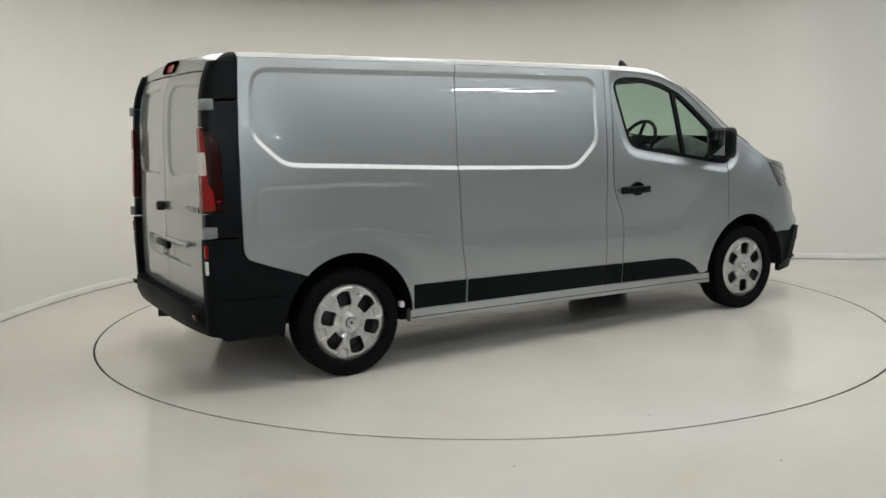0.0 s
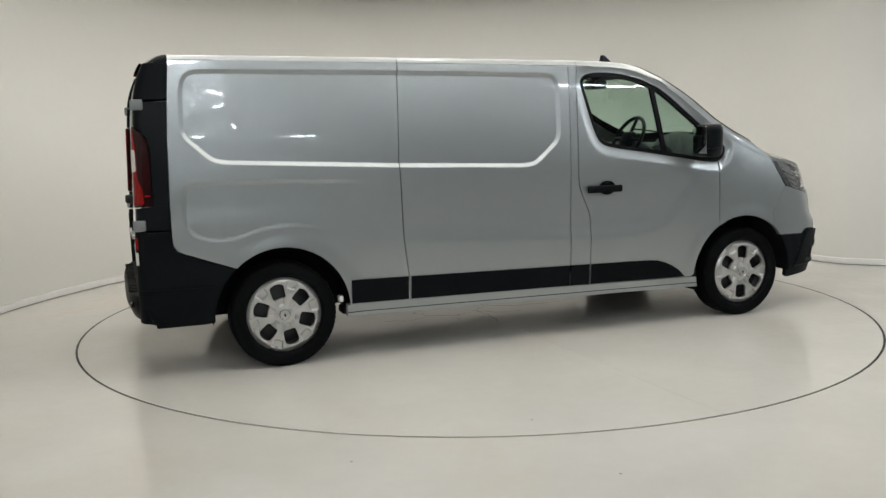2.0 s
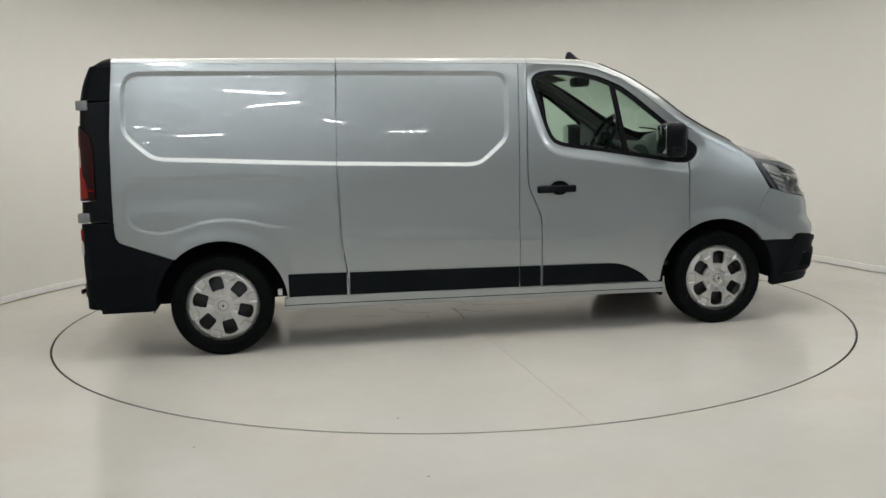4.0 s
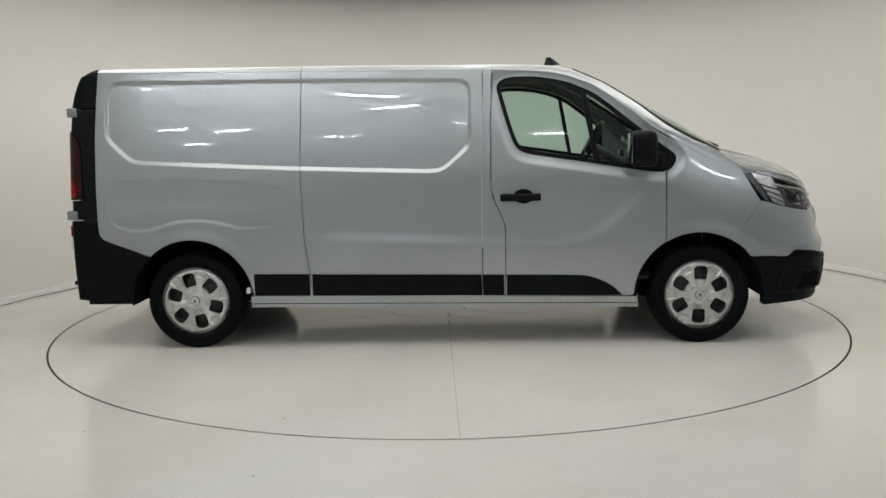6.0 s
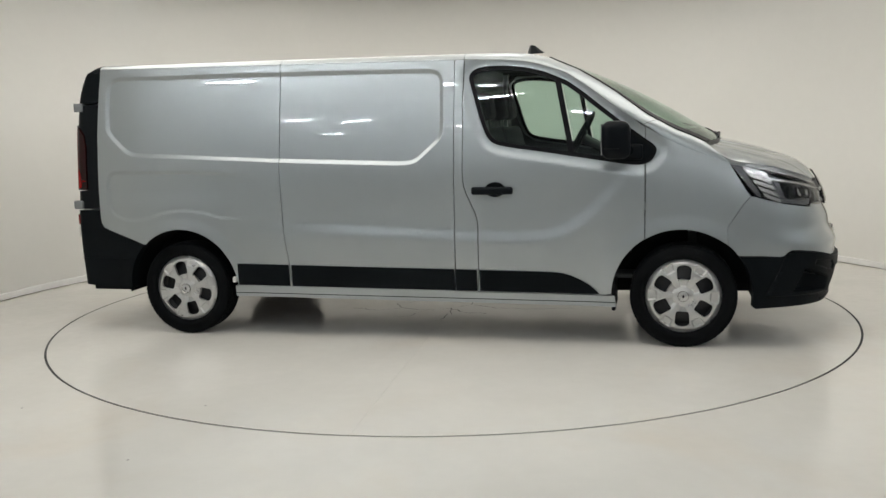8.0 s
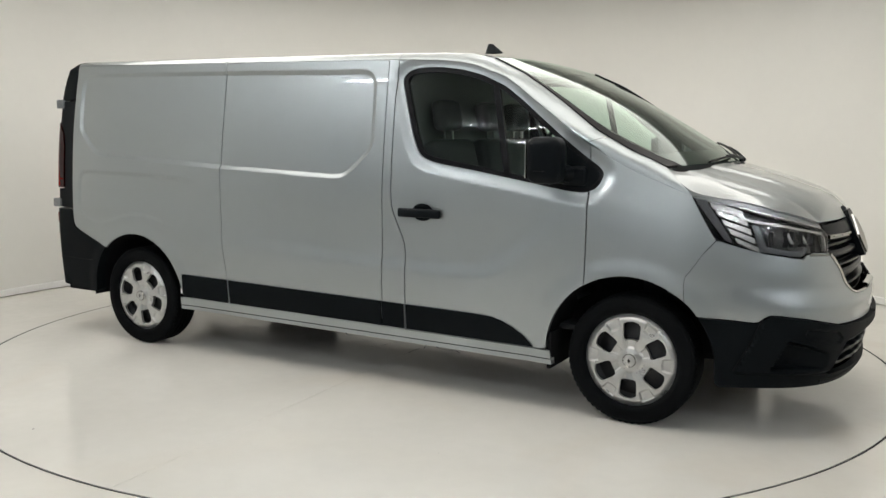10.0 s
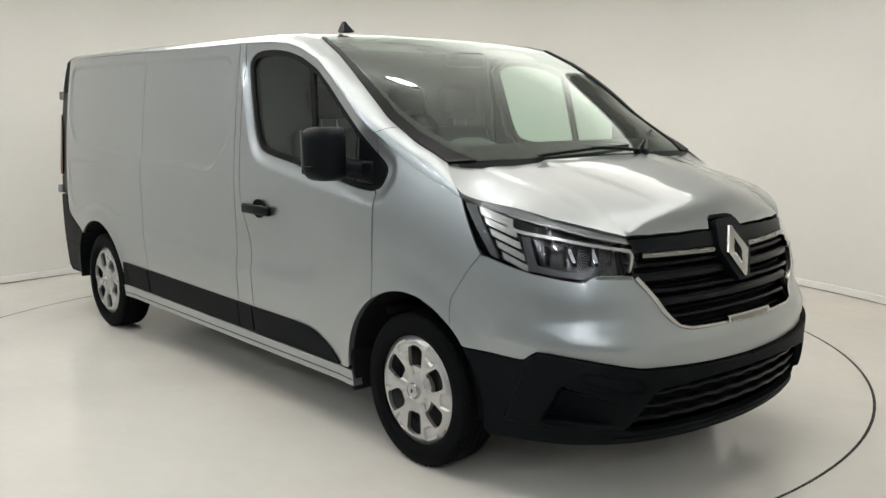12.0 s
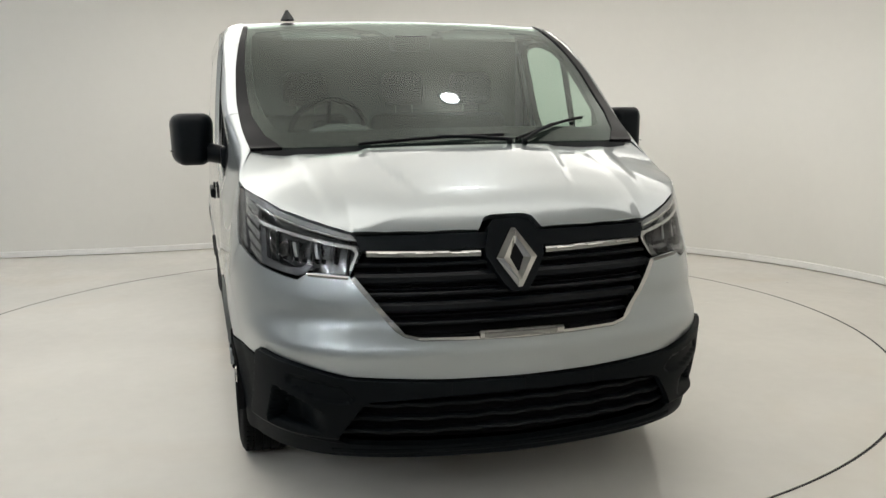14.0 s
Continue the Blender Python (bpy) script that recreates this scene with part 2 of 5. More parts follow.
def area(p):
    return 0.5 * float(np.sum(p[:, 0] * np.roll(p[:, 1], -1) - np.roll(p[:, 0], -1) * p[:, 1]))


def offset(p, g):
    """Moves a closed outline (counter-clockwise) inwards by g."""
    a, b = p - np.roll(p, 1, 0), np.roll(p, -1, 0) - p
    a, b = (v / np.maximum(np.hypot(*v.T), 1e-9)[:, None] for v in (a, b))
    n = np.c_[-(a[:, 1] + b[:, 1]), a[:, 0] + b[:, 0]]
    n /= np.maximum(np.hypot(*n.T), 1e-9)[:, None]
    c = np.maximum(0.35, (n * np.c_[-a[:, 1], a[:, 0]]).sum(1))
    return p + n * (g / c)[:, None]


def inside(q, poly):
    x, y = q[:, 0][:, None], q[:, 1][:, None]
    x1, y1 = poly.T
    x2, y2 = np.roll(poly, -1, 0).T
    with np.errstate(divide="ignore", invalid="ignore"):
        hit = ((y1 > y) != (y2 > y)) & (x < (x2 - x1) * (y - y1) / (y2 - y1) + x1)
    return hit.sum(1) % 2 == 1


def far(q, line, closed=True):
    """The distance of points from a line."""
    a = line if closed else line[:-1]
    b = np.roll(line, -1, 0) if closed else line[1:]
    best = np.full(len(q), 1e9)
    for k in range(0, len(a), 32):
        p, d = a[k:k + 32], b[k:k + 32] - a[k:k + 32]
        w = q[:, None, :] - p[None]
        t = np.clip((w * d).sum(2) / np.maximum((d * d).sum(1), 1e-12), 0, 1)
        best = np.minimum(best, np.hypot(*(w - t[..., None] * d).transpose(2, 0, 1)).min(1))
    return best


def ramp(v, lo, hi):
    t = np.clip((v - lo) / (hi - lo), 0, 1)
    return t * t * (3 - 2 * t)


from mathutils.geometry import delaunay_2d_cdt


def sheet(outline, fn, step=0.02, gap=0.0025, depth=0.012, holes=(), lift=0.0, hole_gap=0.0, lines=()):
    """A pressed panel: its outline in the surface's own two coordinates, laid on the surface, with its edges folded in."""
    loop = dense(outline, step)
    loop = loop if area(loop) > 0 else loop[::-1]
    loops = [offset(loop, gap)]
    for h in holes:
        h = dense(h, step)
        h = h if area(h) > 0 else h[::-1]
        loops.append(offset(h, -hole_gap)[::-1])
    pts, edges = [], []
    for l in loops:
        k = len(pts)
        pts += [Vector(p) for p in l]
        edges += [(k + i, k + (i + 1) % len(l)) for i in range(len(l))]
    lo, hi = loops[0].min(0), loops[0].max(0)
    gx, gy = np.meshgrid(np.arange(lo[0] + step * 0.5, hi[0], step), np.arange(lo[1] + step * 0.5, hi[1], step))
    g = np.c_[gx.ravel(), gy.ravel()]
    if len(g):
        ok = inside(g, loops[0])
        for l in loops[1:]:
            ok &= ~inside(g, l)
        g = g[ok]
        if len(g):
            near = far(g, loops[0])
            for l in loops[1:]:
                near = np.minimum(near, far(g, l))
            g = g[near > 0.45 * step]
    for line in lines:
        l = dense(line, step)
        ok = inside(l, loops[0]) & (far(l, loops[0]) > 0.004)
        k = len(pts)
        ids = np.cumsum(ok) - 1 + k
        pts += [Vector(p) for p in l[ok]]
        edges += [(int(ids[i]), int(ids[(i + 1) % len(l)])) for i in range(len(l)) if ok[i] and ok[(i + 1) % len(l)]]
        if len(g):
            g = g[far(g, l) > 0.3 * step]
    pts += [Vector(p) for p in g]
    v2, _, faces, came, *_ = delaunay_2d_cdt(pts, edges, [], 0, 1e-6)
    index = {}
    for k, who in enumerate(came):
        for w in who:
            index[w] = k
    v2 = np.array([tuple(v) for v in v2])
    f = np.array([tuple(t) for t in faces if len(t) == 3])
    c = v2[f].mean(1)
    ok = inside(c, loops[0])
    for l in loops[1:]:
        ok &= ~inside(c, l)
    f = f[ok]
    used = np.unique(f)
    new_id = np.full(len(v2), -1)
    new_id[used] = np.arange(len(used))
    f, v2 = new_id[f], v2[used]

    def lay(q):
        e = 1e-3
        p = fn(q[:, 0], q[:, 1])
        du = fn(q[:, 0] + e, q[:, 1]) - fn(q[:, 0] - e, q[:, 1])
        dv = fn(q[:, 0], q[:, 1] + e) - fn(q[:, 0], q[:, 1] - e)
        n = np.cross(du, dv)
        n /= np.maximum(np.linalg.norm(n, axis=1), 1e-12)[:, None]
        return p + n * lift, n

    P, N = lay(v2)
    V, Q, QN = [P], [], []
    k, start = len(P), 0
    for l in loops:
        m = len(l)
        ids = np.array([new_id[index[start + i]] for i in range(m)])
        start += m
        p, n = lay(l)
        t = np.roll(p, -1, 0) - np.roll(p, 1, 0)
        t /= np.maximum(np.linalg.norm(t, axis=1), 1e-12)[:, None]
        o = np.cross(t, n)
        V.append(p - n * depth)
        i, j = np.arange(m), (np.arange(m) + 1) % m
        ok = (ids[i] >= 0) & (ids[j] >= 0) & (ids[i] != ids[j])
        Q.append(np.c_[ids[i], k + i, k + j, ids[j]][ok])
        QN.append(np.stack([o[i], o[i], o[j], o[j]], 1)[ok])
        k += m
    return np.vstack(V), (f, np.vstack(Q)), (N[f], np.vstack(QN))


def to_mesh(name, V, F, N, flip=False):
    """A mesh from places, blocks of faces, and the normals at the faces' corners."""
    if not isinstance(F, tuple):
        f = np.array(F)
        F, N = (f,), (N[f],)
    if flip:
        V, F, N = V * (1, -1, 1), [f[:, ::-1] for f in F], [n[:, ::-1] * (1, -1, 1) for n in N]
    me = bpy.data.meshes.new(name)
    me.from_pydata(V.tolist(), [], [t for f in F for t in f.tolist()])
    me.shade_smooth()
    if len(F) > 1:
        ev = np.empty(len(me.edges) * 2, np.int32)
        me.edges.foreach_get("vertices", ev)
        ev = np.sort(ev.reshape(-1, 2), 1).astype(np.int64)
        q = np.sort(F[1][:, [0, 3]], 1).astype(np.int64)
        fold = np.isin(ev[:, 0] * len(V) + ev[:, 1], q[:, 0] * len(V) + q[:, 1])
        me.attributes.new("sharp_edge", "BOOLEAN", "EDGE").data.foreach_set("value", fold)
    me.normals_split_custom_set(np.vstack([n.reshape(-1, 3) for n in N]).tolist())
    me.update()
    return me


def panel(name, outline, fn, material, parent, both=False, label="", **how):
    """A sheet as a part; both: also its mirror image on the van's other side."""
    V, F, N = sheet(outline, fn, **how)
    ob = part(name, to_mesh(name, V, F, N), material, parent, label)
    if both:
        return ob, part(name, to_mesh(name, V, F, N, True), material, parent, label)
    return ob


def thing(name, label, category, group=""):
    return tagged(new(name), label, category, group)


# ---- the place: round white booth, turntable, the hall that it opens to ----
CX, CY, RING, ROOM = -0.023, 0.144, 3.005, 4.10


def disc_floor():
    """One floor sheet with a round hole for the turntable."""
    bm = bmesh.new()
    n = 160
    rows = []
    for r, z in ((RING + 0.008, 0.0), (ROOM, 0.0), (6.5, 0.0), (14.0, 0.0), (36.0, 0.0)):
        rows.append([bm.verts.new((CX + r * math.cos(2 * math.pi * i / n), CY + r * math.sin(2 * math.pi * i / n), z)) for i in range(n)])
    for a, b in zip(rows, rows[1:]):
        for i in range(n):
            bm.faces.new((a[i], b[i], b[(i + 1) % n], a[(i + 1) % n]))
    return bm


tagged(part("floor", disc_floor(), FLOOR), "pale glossy epoxy floor round the turntable", "floor", kind="structure")


def half_disc(side):
    """One half of the turntable's deck, with a hair-wide joint to the other."""
    bm = bmesh.new()
    n = 90
    lean = radians(93.2)
    rim = []
    for i in range(n + 1):
        a = lean + side * (math.pi * i / n)
        rim.append(Vector(((RING - 0.008) * math.cos(a), (RING - 0.008) * math.sin(a), 0)))
    shift = Vector((math.cos(lean + side * math.pi / 2), math.sin(lean + side * math.pi / 2), 0)) * 0.0007
    top = [bm.verts.new(p + shift + Vector((CX, CY, 0))) for p in rim]
    low = [bm.verts.new(v.co - Vector((0, 0, 0.004))) for v in top]
    bm.faces.new(top)
    for i in range(len(top)):
        j = (i + 1) % len(top)
        bm.faces.new((top[i], low[i], low[j], top[j]))
    bmesh.ops.recalc_face_normals(bm, faces=bm.faces)
    return bm


turntable = tagged(new("turntable"), "round pale epoxy turntable flush with the floor", "turntable", kind="structure")
for side in (1, -1):
    part("deck", half_disc(side), TABLE, turntable, smooth=False)
# thin dark branching lines laid just above the deck
HAIRLINES = [[(-.82, .05), (-.6, -.02), (-.42, .10), (-.2, .02), (-.02, .12), (.14, .26), (.1, .42), (-.04, .52)], [(-.42, .10), (-.5, .26), (-.38, .40)], [(-.2, .02), (-.28, -.18), (-.44, -.34)], [(-.02, .12), (.02, -.14), (-.04, -.34)], [(.14, .26), (.34, .16), (.62, .14), (.95, .22)], [(-.02, .12), (.12, -.02), (.3, -.06)], [(.3, .5), (.7, .46), (1.1, .52)]]
for line in HAIRLINES:
    bm = bmesh.new()
    q = smooth_line(line, 0.045)
    q[1:-1] += np.random.normal(0, .011, q[1:-1].shape)
    rows = [(bm.verts.new((x - .0025, y - .002, .0012)), bm.verts.new((x + .0025 * (0.4 + random.random()), y + .003, .0012))) for x, y in q]
    for a, c in zip(rows, rows[1:]):
        bm.faces.new((a[0], c[0], c[1], a[1]))
    bmesh.ops.recalc_face_normals(bm, faces=bm.faces)
    part("hairline_mark", bm, GROOVE, turntable, "fine dark line on the turntable's deck")
part("pit", revolve([(0.001, -0.006), (RING - 0.05, -0.006), (RING + 0.03, -0.006)], 160, "z"), GROOVE, turntable).location = (CX, CY, 0)


def booth_line():
    """The plan of the booth's wall: most of a circle, with flared ends where it opens to the hall."""
    pts = [(6.25, -1.05), (5.3, -0.31)]
    for i in range(97):
        a = radians(4 + (197 - 4) * i / 96)
        g = math.degrees(a)
        r = ROOM + .17 * math.exp(-((g - 28) / 30) ** 2) - .12 * math.exp(-((g - 138) / 24) ** 2) + .07 * math.exp(-((g - 197) / 20) ** 2)
        pts.append((CX + r * math.cos(a), CY + r * math.sin(a)))
    pts += [(-4.02, -1.9), (-4.04, -2.8), (-4.32, -4.4), (-4.75, -6.8)]
    q = np.array(pts)
    for _ in range(2):
        q[1:-1] = 0.25 * q[:-2] + 0.5 * q[1:-1] + 0.25 * q[2:]
    return q


def ribbon(line, rows, shift=0.0):
    """A wall along a plan line; rows are (outward offset, height), closed to a loop."""
    d = np.gradient(line, axis=0)
    d /= np.hypot(*d.T)[:, None]
    out = np.c_[d[:, 1], -d[:, 0]]
    bm = bmesh.new()
    rings = [[bm.verts.new((*(p + o * w), z)) for w, z in rows] for p, o in zip(line, out)]
    for a, b in zip(rings, rings[1:]):
        for k in range(len(rows)):
            j = (k + 1) % len(rows)
            bm.faces.new((a[k], b[k], b[j], a[j]))
    bm.faces.new(rings[0])
    bm.faces.new(rings[-1][::-1])
    bmesh.ops.recalc_face_normals(bm, faces=bm.faces)
    return bm


LINE = booth_line()
tagged(part("wall_booth", ribbon(LINE, [(0.0, 0.0), (0.0, 3.75), (0.12, 3.75), (0.12, 0.0)]), WALL), "smooth curved off-white booth wall", "wall", kind="structure")
tagged(part("baseboard", ribbon(LINE, [(-0.022, 0.008), (-0.022, 0.058), (-0.018, 0.063), (-0.002, 0.064), (-0.002, 0.008)]), KERB), "low white kerb along the foot of the curved wall", "baseboard", kind="structure")

hall = bmesh.new()
bm_box(1.0, -9.5, 2.3, 26.0, 34.0, 4.8, bm=hall)
bmesh.ops.delete(hall, geom=[f for f in hall.faces if abs(f.normal.z) > 0.5], context="FACES_ONLY")
bmesh.ops.reverse_faces(hall, faces=hall.faces)
tagged(part("wall_hall", hall, HALLWALL, smooth=False), "plain grey walls of the hall round the booth", "wall", kind="structure")
lid = bm_box(1.0, -9.5, 4.72, 26.2, 34.2, 0.06)
tagged(part("ceiling", lid, HALLTOP, smooth=False), "pale hall ceiling with tube lights", "ceiling", kind="structure")

LIGHT_R, LIGHT_Z = 3.3, 3.10
LAMP_X, LAMP_Y, LAMP_Z = 0.25, 0.92, 4.20
softbox = thing("ceiling_light", "large round glowing cloth dome light over the turntable", "ceiling light")
dome = [(0.0001, 1.22), (0.7, 1.205), (1.4, 1.12), (2.1, 0.93), (2.7, 0.64), (3.1, 0.30), (LIGHT_R - 0.02, 0.0)]
part("diffuser", revolve(dome, 128, "z"), SOFTBOX, softbox)
part("frame", revolve([(LIGHT_R - 0.02, 0.02), (LIGHT_R - 0.02, -0.03), (LIGHT_R + 0.03, -0.03), (LIGHT_R + 0.03, 0.10), (3.15, 0.34), (2.74, 0.68), (2.14, 0.98), (1.42, 1.17), (0.7, 1.25), (0.0001, 1.27)], 128, "z"), KERB, softbox)
softbox.location = (CX, CY, LIGHT_Z)
lamp = thing("round_lamp", "small bright round lamp inside the dome light", "lamp")
part("housing", revolve([(0.0001, 0.0), (0.125, 0.0), (0.135, -0.05), (0.112, -0.055)], 48, "z"), KERB, lamp)
part("lamp_face", revolve([(0.114, -0.045), (0.0001, -0.045)], 48, "z"), LAMPFACE, lamp)
lamp.location = (LAMP_X, LAMP_Y, LAMP_Z)

tube_light = None
SPOTS = [(-7.4, -7.2, 0), (-4.4, -7.2, 0), (1.6, -7.2, 0), (7.4, -7.2, 0), (-6.0, -9.8, 0), (5.9, -10.7, 6), (7.3, -10.9, 6), (-7.4, -16.8, 30), (-1.5, -13.0, 30), (-1.8, -11.2, -25), (-.1, -16.9, -60), (-3.6, -20.0, 0), (-8.4, -22.0, 25), (-6.1, -17.5, 25), (2.2, -20.5, 0)]
# from (10.2, -5.6) on: unseen fill tubes, added to brighten flank, nose and left wall
SPOTS += [(x, y, 0) for x, y in ((8.2, -4.9), (9.4, -2.6), (9.0, -0.2), (-7.0, -4.6), (-7.4, -2.2), (11.6, -3.8), (12.2, -7.0), (6.4, -6.0), (10.2, -5.6), (-2.6, -6.7), (-3.3, -8.3), (8.6, -6.8), (-10.0, -5.6), (-10.4, -8.8), (-9.6, -3.2))]
for x, y, turn in SPOTS:
    if tube_light is None:
        tube_light = thing("tube_light", "long white tube light under the hall ceiling, some added as unseen fill", "ceiling light", "tube lights of the hall")
        part("housing", bm_box(0, 0, 0.03, 1.2, 0.1, 0.05, 0.01), KERB, tube_light)
        part("tube", tube([(-0.57, 0, -0.012), (0.57, 0, -0.012)], 0.012), TUBEGLOW, tube_light)
        tube_light.matrix_basis = pose(x, y, 4.62, 0, 0, turn)
    else:
        copy_thing(tube_light, pose(x, y, 4.62, 0, 0, turn))

# ---- the van's surfaces: x to its nose, y to its left, z up; its right side is at minus y ----
def curve(pairs, degree):
    c = np.polyfit(*np.array(pairs).T, degree)
    return lambda z: np.polyval(c, z)


side_width = curve([(.2, .935), (.35, .955), (.5, .968), (.7, .978), (.9, .98), (1.1, .977), (1.3, .966), (1.5, .95), (1.7, .93), (1.9, .905), (2.0, .89)], 4)
nose_width = curve([(.2, .94), (.4, .957), (.6, .968), (.8, .966), (.9, .96), (1.0, .952), (1.1, .938), (1.2, .915), (1.3, .88), (1.45, .82)], 4)
nose_reach = curve([(.2, 2.705), (.3, 2.745), (.45, 2.776), (.6, 2.776), (.7, 2.760), (.87, 2.708), (1.05, 2.642), (1.2, 2.556), (1.35, 2.455)], 4)
tail_reach = curve([(.3, -2.607), (.6, -2.607), (.9, -2.602), (1.2, -2.594), (1.5, -2.584), (1.66, -2.572), (1.8, -2.545), (1.88, -2.512), (1.95, -2.47)], 5)
S0, CORNER = 1.55, 0.05
_a = np.linspace(0, 1, 2500) ** 3.5 * math.pi / 2
_u = np.sin(_a) ** (2 / 7)
_s = S0 + np.r_[0, np.cumsum(np.hypot(np.diff(1.2 * _u), np.diff(0.97 * np.cos(_a))))]
SM = float(_s[-1])


def fx(x, z):
    """The run along the skin at a place x on the van's right flank."""
    if x <= S0:
        return (x, z)
    u = min(0.9999, (x - S0) / (float(nose_reach(z)) - S0))
    return (float(np.interp(math.asin(u ** 3.5), _a, _s)), z)


def nose_half(x, z):
    """Half the van's width at its nose, which draws in towards the front corners."""
    b = ramp(x, 1.35, 2.05)
    draw = 0.070 - 0.012 * np.exp(-((z - .65) / .12) ** 2)
    return (side_width(z) * (1 - b) + nose_width(z) * b) * (1 - draw * ramp(x, 1.95, 2.5))


def fy(y, z):
    """The run along the skin at a place y across the van's nose."""
    x = S0 + (float(nose_reach(z)) - S0) * _u
    half = nose_half(x, z) * np.cos(_a)
    s = float(np.interp(-abs(y), -half, _s))
    return (s if y <= 0 else 2 * SM - s, z)


def across(pts):
    """Adds the left half to an outline over the nose, given from the right to the middle."""
    return list(pts) + [(2 * SM - s, z) for s, z in reversed(pts)]


def arch(cx, r, a0, a1, n=22, cz=0.335, up=1.0):
    return [(cx + r * math.cos(radians(a0 + (a1 - a0) * i / n)), cz + up * r * math.sin(radians(a0 + (a1 - a0) * i / n))) for i in range(n + 1)]


WINDOW = [(.372, 1.77), (.39, 1.805), (.43, 1.828), (.50, 1.838), (.62, 1.837), (.75, 1.82), (.87, 1.79), (1.02, 1.725), (1.13, 1.645), (1.24, 1.555), (1.34, 1.475), (1.43, 1.405), (1.52, 1.338), (1.592, 1.288), (1.595, 1.272), (1.56, 1.215),
          (1.53, 1.19), (1.49, 1.178), (1.39, 1.185), (1.20, 1.217), (1.0, 1.25), (.87, 1.272), (.70, 1.297), (.58, 1.318), (.525, 1.34), (.495, 1.375), (.475, 1.42), (.45, 1.49), (.41, 1.63)]
WIN = smooth_line(WINDOW, 0.02, True, 2)
RECESS = smooth_line([(-2.315, 1.50), (-2.310, 1.72), (-2.295, 1.80), (-2.265, 1.846), (-2.21, 1.860), (-1.0, 1.848), (.13, 1.828), (.178, 1.812), (.203, 1.765), (.20, 1.42), (.18, 1.365), (.05, 1.25), (0, 1.215), (-.08, 1.207), (-1.0, 1.242), (-2.05, 1.298), (-2.12, 1.307), (-2.16, 1.328), (-2.275, 1.435), (-2.308, 1.475)], 0.02, True, 3)
LOWREC = smooth_line([(-2.32, 1.14), (-2.31, 1.175), (-2.27, 1.19), (-1.75, 1.185), (-1.2, 1.16), (-.95, 1.05), (-1.05, .86), (-1.4, .84), (-1.55, .885), (-1.7, .905), (-1.86, .89), (-2.0, .845), (-2.12, .825), (-2.24, .85), (-2.31, .90), (-2.33, .98)], 0.03, True, 3)
CREASE = smooth_line([(-1.45, .765), (-.7, .745), (.27, .70), (.67, .69), (.92, .70), (1.05, .745), (1.20, .875), (1.35, 1.05), (1.49, 1.185)], 0.03, False, 3)
UNDERCREASE = np.vstack([CREASE, [(1.9, 1.185), (1.9, .2), (-1.45, .2)]])


RECESS_CCW = RECESS if area(RECESS) > 0 else RECESS[::-1]
RECESS_LINES = [offset(RECESS_CCW, g) for g in (-.010, -.006, -.002, .010, .018, .022, .026)]


def signed(q, poly):
    d = far(q, poly)
    return np.where(inside(q, poly), -d, d)


def relief(x, z):
    """How far the flank is pressed in (minus: out) by its mouldings."""
    q = np.c_[x, z]
    d = np.zeros(len(q))
    k = (x < 0.35) & (z > 1.1)
    if k.any():
        v = np.clip((0.006 - signed(q[k], RECESS)) / 0.028, 0, 1)
        d[k] += 0.015 * (0.65 * v + 0.35 * v * v * (3 - 2 * v))
    k = (x < -0.8) & (z < 1.3) & (z > 0.7)
    if k.any():
        d[k] += 0.0095 * ramp(-signed(q[k], LOWREC), -0.010, 0.020) * ramp(-x[k], 1.0, 1.55) * (0.4 + 0.6 * ramp(z[k], .92, 1.06))
    k = (x > -1.6) & (x < 1.6) & (z < 1.35)
    if k.any():
        low = inside(q[k], UNDERCREASE)
        far_off = far(q[k], CREASE, False)
        v = np.where(low, far_off, -far_off)
        d[k] += 0.012 * (1 - ramp(v, -0.085, 0.02)) * ramp(z[k], 1.22, 0.95 - 0.1) * ramp(x[k], -1.5, -0.4)
    k = (x > 0.25) & (x < 1.75) & (z > 1.02)
    if k.any():
        d[k] += 0.014 * (1 - ramp(signed(q[k], WIN), 0.008, 0.07))
    for cx, r in ((-1.75, .42), (1.735, .43)):
        rr = np.hypot(x - cx, z - 0.335)
        d -= 0.009 * (1 - ramp(rr, r + 0.01, r + 0.11)) * (z > 0.2)
    return d


def skin(s, z):
    """The van's flank, its rear corner and its nose as one wrapped surface."""
    s, z = np.asarray(s, float), np.asarray(z, float)
    left = s > SM
    t = np.where(left, 2 * SM - s, s)
    a = np.interp(t, _s, _a)
    u = np.sin(a) ** (2 / 7)
    reach = nose_reach(z) + 0.014 * np.exp(-((z - .65) / .045) ** 2) - 0.016 * np.exp(-((z - .752) / .05) ** 2)
    x = np.where(t > S0, S0 + (reach - S0) * u, t)
    w = nose_half(x, z) - 0.05 * ramp(-x, 2.0, 2.75)
    flank = t < S0 + 0.9
    d = np.zeros(len(t))
    if flank.any():
        d[flank] = relief(x[flank], z[flank])
    y = -(w - d * (t <= S0 + 0.9)) * np.cos(a)
    x = x - d * (t > S0 + 0.9) * np.sin(a)
    y = y + d * (t > S0 + 0.9) * np.cos(a)
    # the rounded rear corner
    tail = tail_reach(z)
    sr = tail + CORNER
    back = t < sr
    th = np.clip((sr - t) / CORNER, 0, math.pi / 2)
    wr = w - CORNER
    yb = -(wr + CORNER * np.cos(th)) + np.maximum(0, (sr - t) - CORNER * math.pi / 2)
    xb = tail + CORNER - CORNER * np.sin(th)
    x, y = np.where(back, xb, x), np.where(back, yb + d, y)
    return np.c_[x, np.where(left, -y, y), z]


